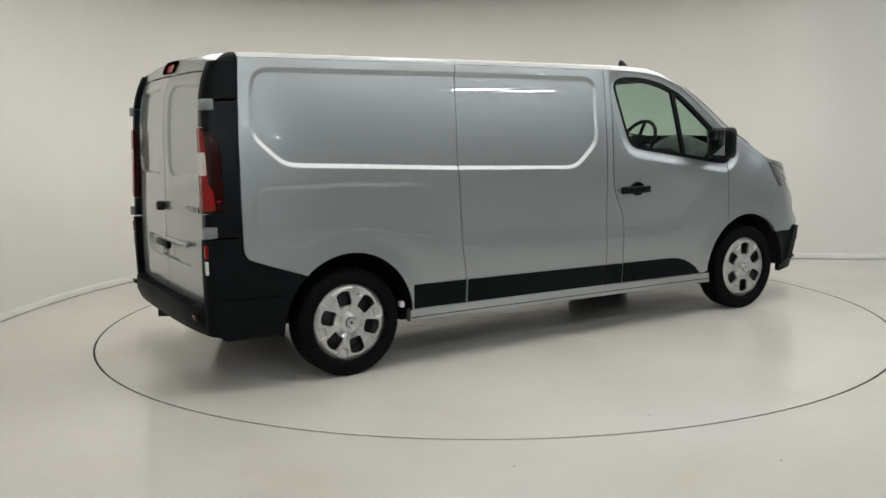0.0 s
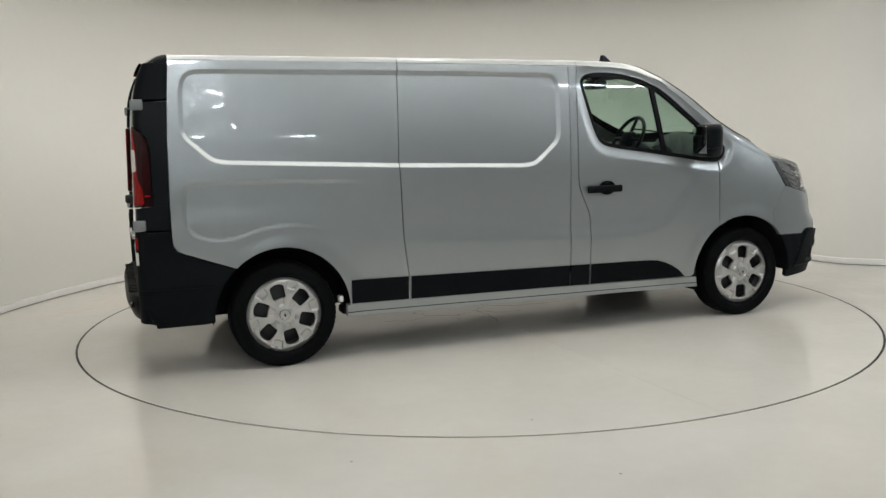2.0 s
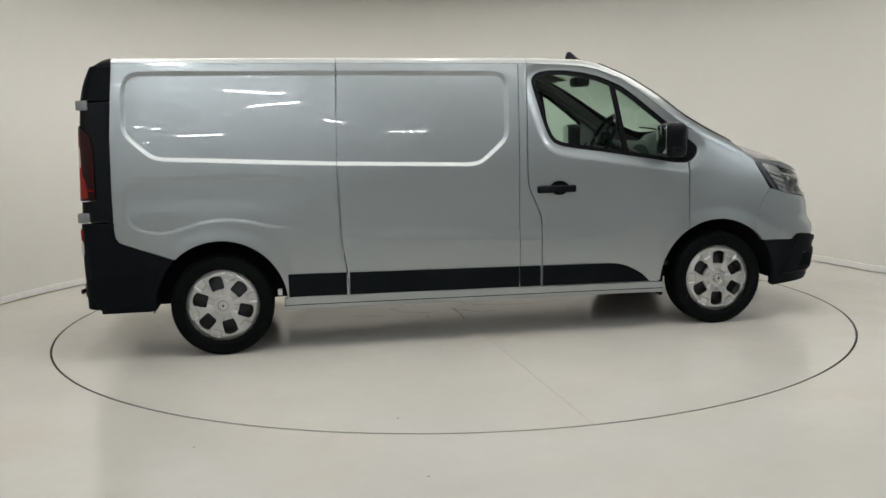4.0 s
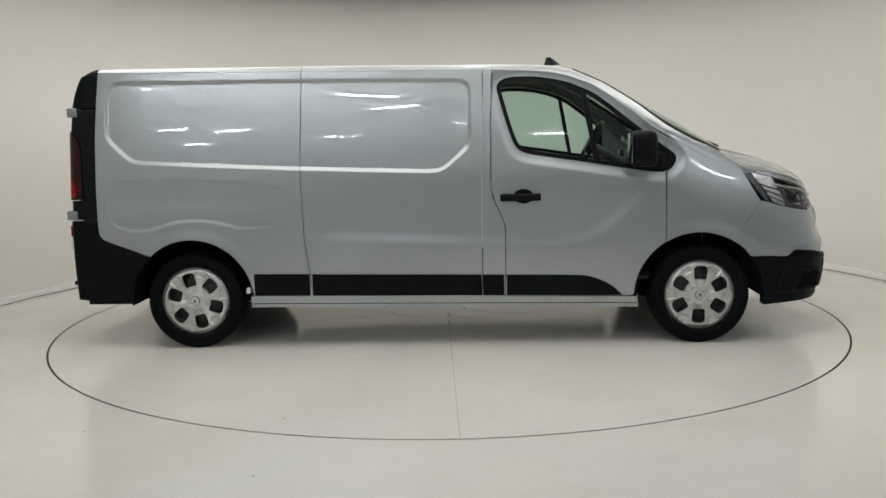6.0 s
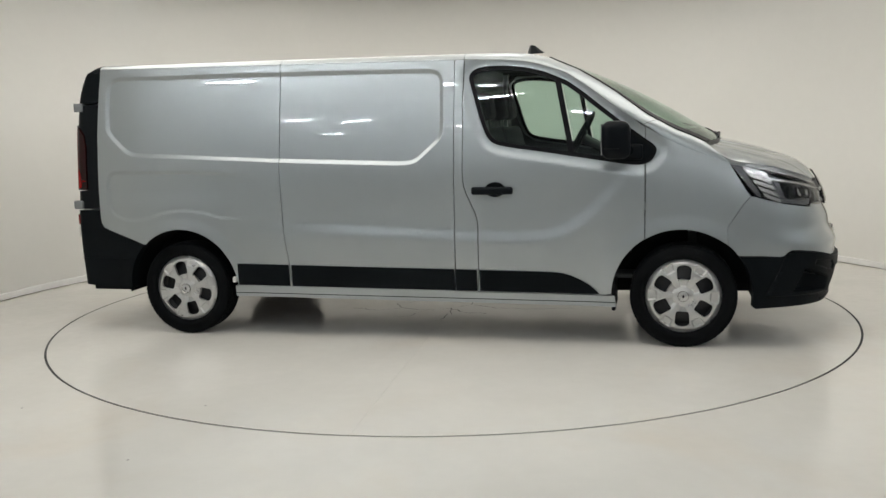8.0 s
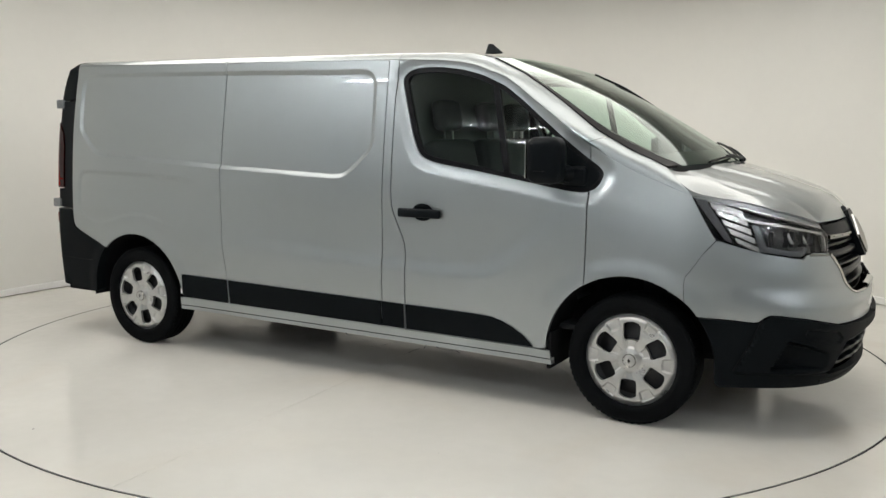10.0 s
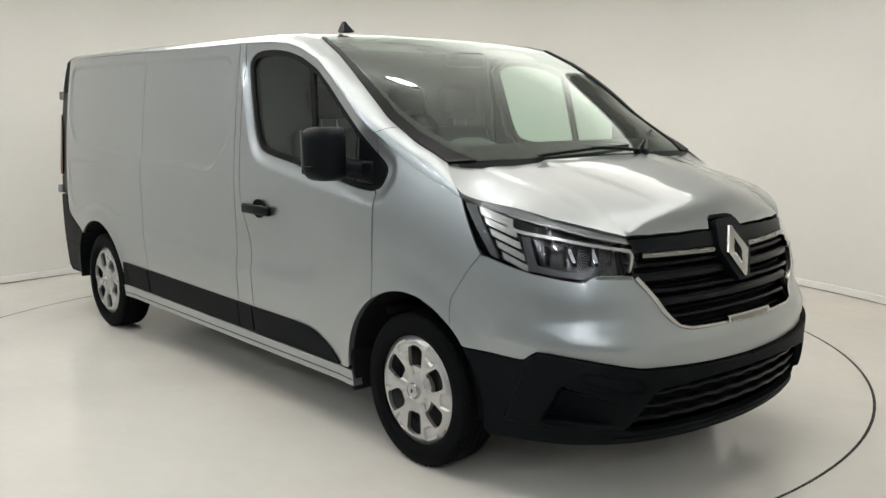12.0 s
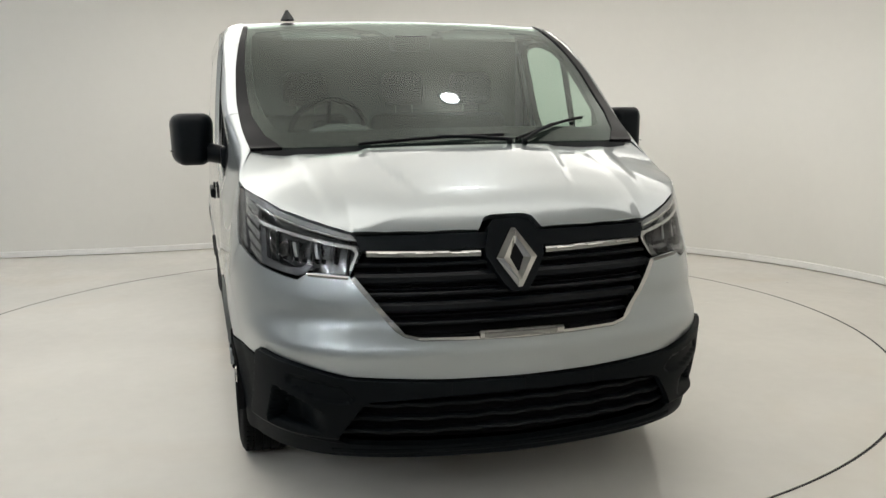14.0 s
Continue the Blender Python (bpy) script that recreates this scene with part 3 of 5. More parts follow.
RAIL_A = [(-2.36, 1.925), (-1.0, 1.905), (.35, 1.885), (.6, 1.875), (.74, 1.862), (.85, 1.838), (1.02, 1.775), (1.13, 1.70), (1.24, 1.617), (1.43, 1.475), (1.6, 1.365), (1.75, 1.288), (1.88, 1.237), (1.96, 1.206), (2.02, 1.185)]
RAIL_B = [(-2.36, .79, 1.958), (-1.0, .79, 1.946), (.35, .79, 1.930), (.6, .795, 1.922), (.76, .80, 1.912), (.90, .806, 1.880), (1.09, .840, 1.794), (1.22, .860, 1.714), (1.33, .874, 1.640), (1.52, .884, 1.496), (1.70, .877, 1.395), (1.80, .868, 1.353), (1.876, .855, 1.315), (1.94, .885, 1.26), (2.02, .916, 1.187)]
RA = np.array([(*fx(x, z),) for x, z in RAIL_A])
RB = np.array(RAIL_B) * (1, -1, 1)


def rail(u, v):
    """The rounded roof rail and front pillar, from the flank's top edge to the roof's and the windscreen's; u runs with the list above."""
    k = np.arange(len(RA))
    a2 = np.c_[np.interp(u, k, RA[:, 0]), np.interp(u, k, RA[:, 1])]
    A = skin(a2[:, 0], a2[:, 1])
    B = np.c_[tuple(np.interp(u, k, RB[:, j]) for j in range(3))]
    C = np.c_[0.4 * A[:, 0] + 0.6 * B[:, 0], A[:, 1] - 0.2 * (A[:, 1] - B[:, 1]) , B[:, 2] - 0.14 * (B[:, 2] - A[:, 2])]
    v = np.asarray(v)[:, None]
    return (1 - v) ** 2 * A + 2 * v * (1 - v) * C + v * v * B


def roof_top(x, y):
    e = np.clip(np.abs(y) / 0.79, 0, 1.1)
    z = np.interp(x, RB[:6, 0], RB[:6, 2]) + 0.020 * (1 - e ** 2)
    rib = 0.006 * sum(np.exp(-((y - c) / .03) ** 2) for c in (-.55, -.28, 0, .28, .55)) * ramp(x, -2.2, -2.0) * (1 - ramp(x, .1, .3))
    return np.c_[x, y, z - rib - 0.03 * ramp(x, .62, .95) ** 2]


_hx = [1.80, 1.87, 2.0, 2.15, 2.3, 2.44, 2.535, 2.592, 2.63, 2.66]
_hz = [1.372, 1.352, 1.325, 1.288, 1.246, 1.194, 1.142, 1.094, 1.048, 0.995]
HOODX = np.linspace(1.8, 2.66, 120)
HOODZ = np.polyval(np.polyfit(_hx, _hz, 6), HOODX)
HOOD_RIM = None


def hood_crown(x, a):
    """The bonnet before it comes down to its rim: its profile follows the curve of the front edge."""
    return np.interp(x + np.interp(a, FRONT_Y, FRONT_BACK), HOODX, HOODZ)


def hood(x, y):
    """The bonnet: a crowned sheet that comes down to its rim."""
    a = np.abs(y)
    half, drop = np.interp(x, HOOD_RIM[:, 0], HOOD_RIM[:, 1]), np.interp(x, HOOD_RIM[:, 0], HOOD_RIM[:, 2])
    e = np.clip(a / half, 0, 1.06)
    ridge = 0.009 * ramp(a, 0.455 - 0.22 * (x - 1.9), 0.41 - 0.22 * (x - 1.9)) + 0.006 * ramp(a, 0.72 - 0.12 * (x - 1.9), 0.67 - 0.12 * (x - 1.9))
    z = hood_crown(x, a) - 0.013 * ramp(x, 2.60, 2.35) + ridge * ramp(x, 2.60, 2.25)
    return np.c_[x, y, z - drop * (0.30 * e ** 2 + 0.70 * e ** 5)]


SCREEN_EDGE = smooth_line([p for p in RAIL_B if .85 < p[0] < 1.9], 0.03, False, 2)


def windscreen(u, v):
    """u across from -1 to 1, v from the foot to the top."""
    u, v = np.asarray(u, float), np.asarray(v, float)
    foot = np.c_[2.02 - 0.145 * u ** 2, 0.853 * u, 1.325 - 0.008 * u ** 2]
    top = np.c_[0.84 + 0.06 * u ** 2, 0.806 * u, 1.918 - 0.038 * u ** 2]
    p = foot + (top - foot) * v[:, None]
    q = np.c_[0 * v + 1.876 - 0.976 * v]
    b = 0.045 * np.sin(np.pi * np.clip(v, 0, 1)) * 0.45
    edge = np.c_[q[:, 0], np.interp(q[:, 0], SCREEN_EDGE[:, 0], SCREEN_EDGE[:, 1]), np.interp(q[:, 0], SCREEN_EDGE[:, 0], SCREEN_EDGE[:, 2])]
    flat = np.c_[1.875 - 0.975 * v + 0.46 * b, 0.853 - 0.047 * v, 1.317 + 0.563 * v + 0.888 * b]
    p = p + (edge - flat) * (np.abs(u) ** 5)[:, None] * np.c_[np.ones(len(u)), np.sign(u), np.ones(len(u))]
    bulge = 0.045 * np.sin(np.pi * np.clip(v, 0, 1)) * (1 - 0.55 * u ** 2)
    return p + bulge[:, None] * np.array((0.46, 0, 0.888))


# ---- the van ----
van = thing("panel_van", "silver long panel van with black plastic bumpers on the turntable", "van")

DOOR_SEAM = [(.35, 1.8845), (.338, 1.65), (.33, 1.15), (.336, 1.06), (.352, 1.01), (.405, .89), (.42, .85), (.427, .80), (.425, .50), (.42, .345)]
BLACK_EDGE = [(-2.36, 1.925), (-2.378, 1.7), (-2.393, 1.47), (-2.402, 1.1), (-2.402, .86), (-2.396, .815), (-2.375, .782), (-2.33, .762), (-2.055, .66)]
R_ARCH = arch(-1.75, .425, 128, 2, up=1.02)
top_a = [(x, z) for x, z in RAIL_A]

# cargo flank: one pressing up to the sliding panel's joint, then on to the door
MID = [(-.945, 1.904), (-.968, 1.25), (-.955, .76), (-.925, .53), (-.912, .345)]
rear_arch_front = [p for p in R_ARCH]
cargo_rear = BLACK_EDGE[:-1] + [(-2.03, .655)] + rear_arch_front + [(-1.322, .345)] + MID[::-1] + [(-1.0, 1.905)]
panel("rear_flank", cargo_rear, skin, PAINT, van, True, lines=RECESS_LINES, step=0.013, depth=0.015)
panel("middle_flank", MID + [(.26, .345), (.268, .50), (.272, 1.15), (.285, 1.886)], skin, PAINT, van, True, lines=RECESS_LINES, step=0.013, depth=0.015)
panel("door_pillar", [(.285, 1.886), (.272, 1.15), (.268, .50), (.26, .345)] + DOOR_SEAM[::-1], skin, PAINT, van, True, step=0.02)

i_a = [p for p in top_a if .35 < p[0] < 1.5]
arch_up = [p for p in arch(1.735, .435, 178, 121)]
DOOR = DOOR_SEAM + [(1.27, .338)] + [p for p in arch_up if p[0] < 1.505] + [(1.51, .7075), (1.51, 1.0), (1.51, 1.418)] + i_a[::-1]
door, door_left = panel("front_door", DOOR, skin, PAINT, van, True, step=0.016, depth=0.03, gap=0.0035, holes=[WIN], hole_gap=0.0)
# the piece of the fender that lies under the window's black tip
HL_BACK = [(2.02, 1.185), (2.075, 1.09), (2.13, 1.0), (2.18, .967)]
FENDER = [(1.51, 1.418), (1.51, .7075)] + [p for p in arch(1.735, .435, 121, 50) if p[0] > 1.512] + [(2.02, .79), (2.09, .90), (2.15, .975)] + HL_BACK[::-1][1:] + [p for p in top_a if 1.51 < p[0] < 2.0][::-1]
FENDER = [fx(x, z) for x, z in FENDER]
fwin = WIN[WIN[:, 0] > 1.512]
tip = [(1.5125, float(fwin[0, 1]))] + [tuple(p) for p in fwin] + [(1.5125, float(fwin[-1, 1]))]
# notch for the black tip along the door's edge
cut = [FENDER[0]] + tip + FENDER[1:]
panel("front_wing", cut, skin, PAINT, van, True, step=0.016, depth=0.02, gap=0.0012)

# rails, in the pieces that the joints make
def rail_piece(name, u0, u1, step=0.05):
    out = [(u0, 0.0), (u1, 0.0), (u1, 1.0), (u0, 1.0)]
    nu = max(6, int((u1 - u0) / step))
    V, F, N = [], [], []
    us, vs = np.linspace(u0, u1, nu), np.linspace(0, 1, 9)
    U, Vv = (g.ravel() for g in np.meshgrid(us, vs, indexing="ij"))
    P = rail(U, Vv)
    for i in range(nu - 1):
        for j in range(8):
            k = i * 9 + j
            F.append((k, k + 9, k + 10, k + 1))
    e = 1e-3
    du = rail(U + e, Vv) - rail(U - e, Vv)
    dv = rail(U, Vv + e) - rail(U, Vv - e)
    n = np.cross(du, dv)
    ln = np.linalg.norm(n, axis=1)
    n = n / np.maximum(ln, 1e-12)[:, None]
    bad = ln < 1e-9
    n[bad] = (0.3, -0.8, 0.5)
    for flip in (False, True):
        part(name, to_mesh(name, P, F, n, flip), PAINT, van)


rail_piece("roof_rail", 0.0, 1.04)
rail_piece("roof_rail", 1.043, 1.998)
rail_piece("door_top_rail", 2.002, 9.35, 0.1)
rail_piece("wing_top", 9.37, 13.995, 0.1)

rear_roof = [(-2.36, -.788), (-.947, -.789), (-.947, .789), (-2.36, .788), (-2.385, .4), (-2.395, 0), (-2.385, -.4)]
panel("roof", rear_roof, roof_top, PAINT, van, step=0.04, gap=0.001)
panel("roof", [(-.943, -.789), (.349, -.789), (.349, .789), (-.943, .789)], roof_top, PAINT, van, step=0.04, gap=0.001)
panel("roof", [(.351, -.789), (.60, -.793), (.76, -.80), (.88, -.812), (.845, -.5), (.83, 0), (.845, .5), (.88, .812), (.76, .80), (.60, .793), (.351, .789)], roof_top, PAINT, van, step=0.03, gap=0.001)

# window: seal ring, two panes and the black mirror patch
win_in = offset(WIN if area(WIN) > 0 else WIN[::-1], 0.028)
glass_skin = lambda s, z: skin(s, z) + np.array((0, 0.006, 0))
for d, flip in ((door, False), (door_left, True)):
    V, F, N = sheet(WIN, glass_skin, step=0.02, gap=0.001, depth=0.03, holes=[win_in])
    part("window_seal", to_mesh("window_seal", V, F, N, flip), SEAL, d, "black rubber window seal")
    g1 = [p for p in win_in if p[0] <= .955 + (1.75 - p[1]) * 0.19 - 0.016]
    g2 = [p for p in win_in if p[0] >= .955 + (1.75 - p[1]) * 0.19 + 0.016 and p[0] < 1.38]
    pane_skin = lambda s, z: skin(s, z) + np.array((0, 0.014, 0))
    for g in (g1, g2):
        V, F, N = sheet(np.array(g), pane_skin, step=0.04, gap=-0.004, depth=0.004)
        o = part("window_pane", to_mesh("window_pane", V, F, N, flip), GLASS, d, "clear green-tinted side glass")
        o.visible_shadow = False
    bar = [(.955 - 0.018 + (1.75 - z) * 0.19, z) for z in (1.772, 1.244)] + [(.955 + 0.018 + (1.75 - z) * 0.19, z) for z in (1.238, 1.755)]
    V, F, N = sheet(bar, glass_skin, step=0.03, gap=0, depth=0.02)
    part("window_divider", to_mesh("window_divider", V, F, N, flip), SEAL, d)
    patch = [tuple(p) for p in win_in if p[0] > 1.375]
    V, F, N = sheet(patch, lambda s, z: skin(s, z) + np.array((0, 0.004, 0)), step=0.02, gap=-0.006, depth=0.02)
    part("mirror_patch", to_mesh("mirror_patch", V, F, N, flip), PLASTIC, d, "black plastic triangle behind the mirror")

# door handle: bar over a shallow cup
def handle():
    bm = bm_box(.53, -.992, 1.028, .275, .026, .05, 0.011, 3)
    return bm


for d, flip in ((door, False), (door_left, True)):
    h = part("door_handle", handle(), SATIN, d, "black door handle")
    cup = revolve([(0.001, .006), (.055, .004), (.068, -.004), (.06, .010)], 32)
    c = part("handle_cup", cup, SATIN, d)
    c.data.transform(Matrix.Translation((.55, -.983, 1.035)) @ Matrix.Diagonal((1, .8, .72, 1)))
    if flip:
        for o in (h, c):
            o.data.transform(Matrix.Diagonal((1, -1, 1, 1)))
            o.data.flip_normals()

# black protection strips and silver sill
def strip_top(x):
    return float(np.interp(x, [-1.4, .9, 1.0, 1.06, 1.12, 1.17, 1.205, 1.225], [.53, .492, .483, .462, .432, .40, .37, .347]))


def strip_low(x):
    return float(np.interp(x, [-1.4, 1.3], [.372, .343]))


for a, b in ((-1.318, -.928), (-.912, .262), (.266, .416), (.43, 1.225)):
    xs = np.linspace(a, b, 14)
    lo_l, hi_l = [(x, strip_low(x)) for x in xs], [(x, strip_top(x)) for x in xs[::-1]]
    shift = 0.012 if abs(a + .912) < .01 else 0
    if b > 1.2:
        hi_l = hi_l[1:]
    panel("side_strip", lo_l + hi_l, skin, PLASTIC, van, True, "black grained plastic side strip", step=0.03, gap=0.002, depth=0.014, lift=0.009)
sill_skin = lambda s, z: skin(s, np.maximum(z, .30)) * (1, 1, 0) + np.c_[np.zeros(len(s)), np.zeros(len(s)), z]
panel("sill", [(-1.345, .29), (1.33, .262), (1.318, .335), (-1.345, .365)], lambda s, z: sill_skin(s, z) + np.array((0, -.004, 0)), PAINT, van, True, "silver sill below the doors", step=0.03, gap=0.0, depth=0.05)
panel("sill_seam", [(-1.345, .313), (1.325, .288), (1.325, .293), (-1.345, .318)], lambda s, z: sill_skin(s, z) + np.array((0, -.0055, 0)), SEAL, van, True, step=0.05, gap=0.0, depth=0.002)

# rear corner in black plastic: upper cap and lower quarter, and the tail lamp between
def inner_edge(z):
    return float(tail_reach(z)) + CORNER - CORNER * math.pi / 2 - 0.045


edge_z = [1.905, 1.85, 1.8, 1.7, 1.685]
cap = [(inner_edge(z), z) for z in edge_z] + [(-2.379, 1.69), (-2.372, 1.78), (-2.362, 1.905)]
panel("corner_cap", cap, skin, PLASTIC, van, True, "black upper corner cap", step=0.02, depth=0.075)
lamp_o = [(inner_edge(1.535), 1.535), (-2.592, 1.535), (-2.545, 1.505), (-2.508, 1.455), (-2.494, 1.36), (-2.498, 1.075), (-2.506, 1.060), (inner_edge(1.05), 1.052)]
mid = [(inner_edge(z), z) for z in (1.68, 1.62, 1.537)] + lamp_o[1:-1] + [(inner_edge(z), z) for z in (1.05, 1.0, .92)] + [(-2.401, .915), (-2.401, 1.1), (-2.392, 1.47), (-2.379, 1.68)]
panel("corner_panel", mid, skin, SATIN, van, True, step=0.018, lift=-0.003, depth=0.07)
low = [(inner_edge(z), z) for z in (.91, .8, .6, .45, .36)] + [(-2.55, .345), (-2.18, .325)] + arch(-1.75, .425, 180, 130, 10, up=1.02) + [(-2.06, .662), (-2.33, .762), (-2.375, .782), (-2.396, .815), (-2.402, .86), (-2.402, .91)]
panel("rear_quarter_trim", low, skin, PLASTIC, van, True, "black grained plastic rear corner trim", step=0.02, lift=0.004, depth=0.075)
trim_line = [(-2.60, .548), (-2.17, .548), (-2.17, .556), (-2.60, .556)]
panel("trim_ledge", trim_line, skin, PLASTIC, van, True, step=0.03, gap=0, depth=0.006, lift=0.009)

tl, tl2 = panel("tail_light", lamp_o, skin, DARKRED, van, True, "tall red tail light with a clear reversing lens", step=0.015, lift=0.006, depth=0.07)
inner = [(inner_edge(1.5), 1.52), (-2.592, 1.52), (-2.578, 1.48), (-2.574, 1.40), (-2.570, 1.22), (-2.550, 1.18), (-2.543, 1.08), (-2.558, 1.072), (inner_edge(1.1), 1.07)]
for parent_, flip in ((tl, False), (tl2, True)):
    for o, m, nm in ((inner, REDLENS, "red_lens"), ([(inner_edge(1.3), 1.268), (-2.582, 1.268), (-2.576, 1.278), (-2.576, 1.385), (-2.582, 1.398), (inner_edge(1.42), 1.398)], CLEARLENS, "reversing_lens"), ([(-2.54, 1.118), (-2.508, 1.118), (-2.506, 1.128), (-2.538, 1.132)], REDLENS, "brake_lens")):
        V, F, N = sheet(o, skin, step=0.015, gap=0.001, depth=0.006, lift=0.009 if nm != "red_lens" else 0.0075)
        part(nm, to_mesh(nm, V, F, N, flip), m, parent_)

# rear doors, header, bumper
def tail(u, z):
    """The rear face; u is minus y."""
    u, z = np.asarray(u, float), np.asarray(z, float)
    d = np.zeros(len(u))
    for sgn in (-1, 1):
        c = np.c_[u * sgn, z]
        d += 0.014 * ramp(-signed(c, REARGLASS), -0.004, 0.012)
        d += 0.022 * ramp(-signed(c, PLATE), -0.003, 0.010)
    return np.c_[tail_reach(z) + 0.045 - 0.035 * (1 - (u / .9) ** 2) + d, -u, z]


REARGLASS = smooth_line([(.09, 1.30), (.09, 1.74), (.16, 1.79), (.74, 1.78), (.79, 1.70), (.80, 1.32), (.74, 1.25), (.16, 1.24)], 0.03, True, 2)
PLATE = smooth_line([(-.2, .70), (-.16, .82), (.50, .83), (.56, .80), (.52, .70)], 0.03, True, 1)
for sgn in (1, -1):
    o = [(.003 * sgn, .47)] + [((.003 + .777 * k / 16) * sgn, 1.861 - .03 * ((.003 + .777 * k / 16) / .82) ** 6) for k in range(17)] + [(.785 * sgn, 1.80), (.815 * sgn, 1.2), (.82 * sgn, .8), (.815 * sgn, .50), (.80 * sgn, .47)]
    panel("rear_door", o, tail, PAINT, van, step=0.012, depth=0.02, label="silver rear door")


def header(u, v):
    """From the roof's rear edge down to the doors' top."""
    u, v = np.asarray(u, float), np.asarray(v, float)[:, None]
    a = roof_top(-2.395 + 0.035 * u ** 2, 0.80 * u)
    b = np.c_[tail_reach(np.full(len(u), 1.862)) + 0.04 - 0.035 * (1 - (.8 * u / .9) ** 2), .82 * u, 1.866 - 0.03 * u ** 6]
    c = np.c_[b[:, 0] + 0.02, 0.82 * u, a[:, 2] - 0.005]
    return (1 - v) ** 2 * a + 2 * v * (1 - v) * c + v * v * b


panel("roof_header", [(-1, 0), (-1, 1), (1, 1), (1, 0)], lambda u, v: header(u, v), PAINT, van, step=0.08, gap=0.0, depth=0.004)
panel("high_brake_light", [(-.15, .52), (-.15, .94), (.15, .94), (.15, .52)], lambda u, v: header(u, v), REDLENS, van, step=0.05, gap=0.0, depth=-0.016, label="red high brake light")
V = []
for i in range(15):
    k = i / 14
    a = skin(np.array([inner_edge(1.9) + (-2.362 - inner_edge(1.9)) * k]), np.array([1.903]))[0]
    b = header(np.array([-1.0]), np.array([1 - k]))[0]
    c = np.array((.5 * (a[0] + b[0]), .8 * a[1] + .2 * b[1], max(a[2], b[2]) - .006))
    for j in range(9):
        t = j / 8
        V.append((1 - t) ** 2 * a + 2 * t * (1 - t) * c + t * t * b)
for sgn in (1, -1):
    bm = bmesh.new()
    vs = [bm.verts.new(p * (1, sgn, 1)) for p in V]
    for i in range(14):
        for j in range(8):
            k = i * 9 + j
            bm.faces.new((vs[k], vs[k + 9], vs[k + 10], vs[k + 1]))
    bmesh.ops.recalc_face_normals(bm, faces=bm.faces)
    part("cap_top", bm, PLASTIC, van, "black top of the corner cap")

bump = bmesh.new()
prof = [(-.03, .33), (-.075, .36), (-.10, .42), (-.10, .48), (-.085, .505), (-.02, .51), (.03, .50)]
rings = []
for i in range(33):
    u = -1 + 2 * i / 32
    ring = []
    for o, z in prof:
        x = -2.580 + o + 0.10 * abs(u) ** 7 + 0.02 * u * u
        ring.append(bump.verts.new((x, .925 * u, z)))
    rings.append(ring)
for a, b in zip(rings, rings[1:]):
    for k in range(len(prof) - 1):
        bump.faces.new((a[k], b[k], b[k + 1], a[k + 1]))
for r in (rings[0], rings[-1]):
    bump.faces.new(r)
bmesh.ops.recalc_face_normals(bump, faces=bump.faces)
rear_bumper = part("rear_bumper", bump, PLASTIC, van, "black plastic step bumper")
for k in range(22):
    part("tread_rib", bm_box(-2.637, -.63 + .06 * k, .512, .055, .03, .006, .002, 1), PLASTIC, rear_bumper)
for y in (-.78, .78):
    part("rear_reflector", bm_box(-2.650, y, .455, .02, .075, .03, .006), DARKRED, rear_bumper)
def corner_half(z):
    """Half the width at the rear corner."""
    return float(side_width(z)) - .05 * float(ramp(2.6, 2.0, 2.75))


for z in (1.66, .95):
    for sgn in (-1, 1):
        part("door_hinge", bm_box(float(tail_reach(z)) + .022, sgn * (corner_half(z) - .010), z, .072, .056, .062, .008), HINGE, van, "silver door hinge")
for z, m in ((.84, REDLENS), (.75, CLEARLENS)):
    for sgn in (-1, 1):
        part("marker_lens", bm_box(float(tail_reach(z)) + .012, sgn * (corner_half(z) - .030), z, .036, .03, .078, .006), m, van)
part("rear_door_handle", bm_box(-2.604, .06, .80, .03, .30, .045, .012, 3), SATIN, van, "black rear door handle")
part("plate_lamp_cover", bm_box(-2.607, -.30, .845, .03, .5, .028, .01, 3), PAINT, van)
part("lock", bm_box(-2.612, .045, 1.045, .05, .045, .06, .012), DARKMETAL, van)
for k, w in enumerate((.03, .03, .035, .03, .012, .03)):
    part("badge_bar", bm_box(float(tail_reach(1.06)) + .022, -.42 - .052 * k, 1.06, .008, w, .032, .002), CHROME, van)

# ---- the van's nose ----
GRILLE_U = [fy(0, .682), fy(-.19, .684), fy(-.36, .688), fy(-.41, .700), fy(-.44, .719), fy(-.466, .75), fy(-.525, .825), fy(-.577, .895)]
LAMP_LOW = [fy(-.58, .906), fy(-.63, .911), fy(-.695, .916), fy(-.728, .905), fy(-.751, .888), fy(-.79, .895), fx(2.36, .917), fx(2.27, .940), fx(2.18, .967)]
LAMP_TOP = [fx(2.02, 1.185), fx(2.12, 1.176), fx(2.22, 1.162), fx(2.31, 1.145), fy(-.785, 1.116), fy(-.70, 1.088), fy(-.63, 1.064), fy(-.562, 1.046)]
LAMP_IN = [fy(-.530, .992), fy(-.533, .975)]
SKIRT = [fx(2.088, .60), fx(2.22, .596), fx(2.335, .588), fx(2.355, .592), fx(2.377, .612), fx(2.397, .626), fx(2.44, .626), fy(-.79, .610), fy(-.60, .566), fy(-.27, .552), fy(0, .548)]
WING_SEAM = [fx(2.15, .972), fx(2.09, .90), fx(2.02, .79)] + [fx(*p) for p in arch(1.735, .435, 50, 38, 4)]

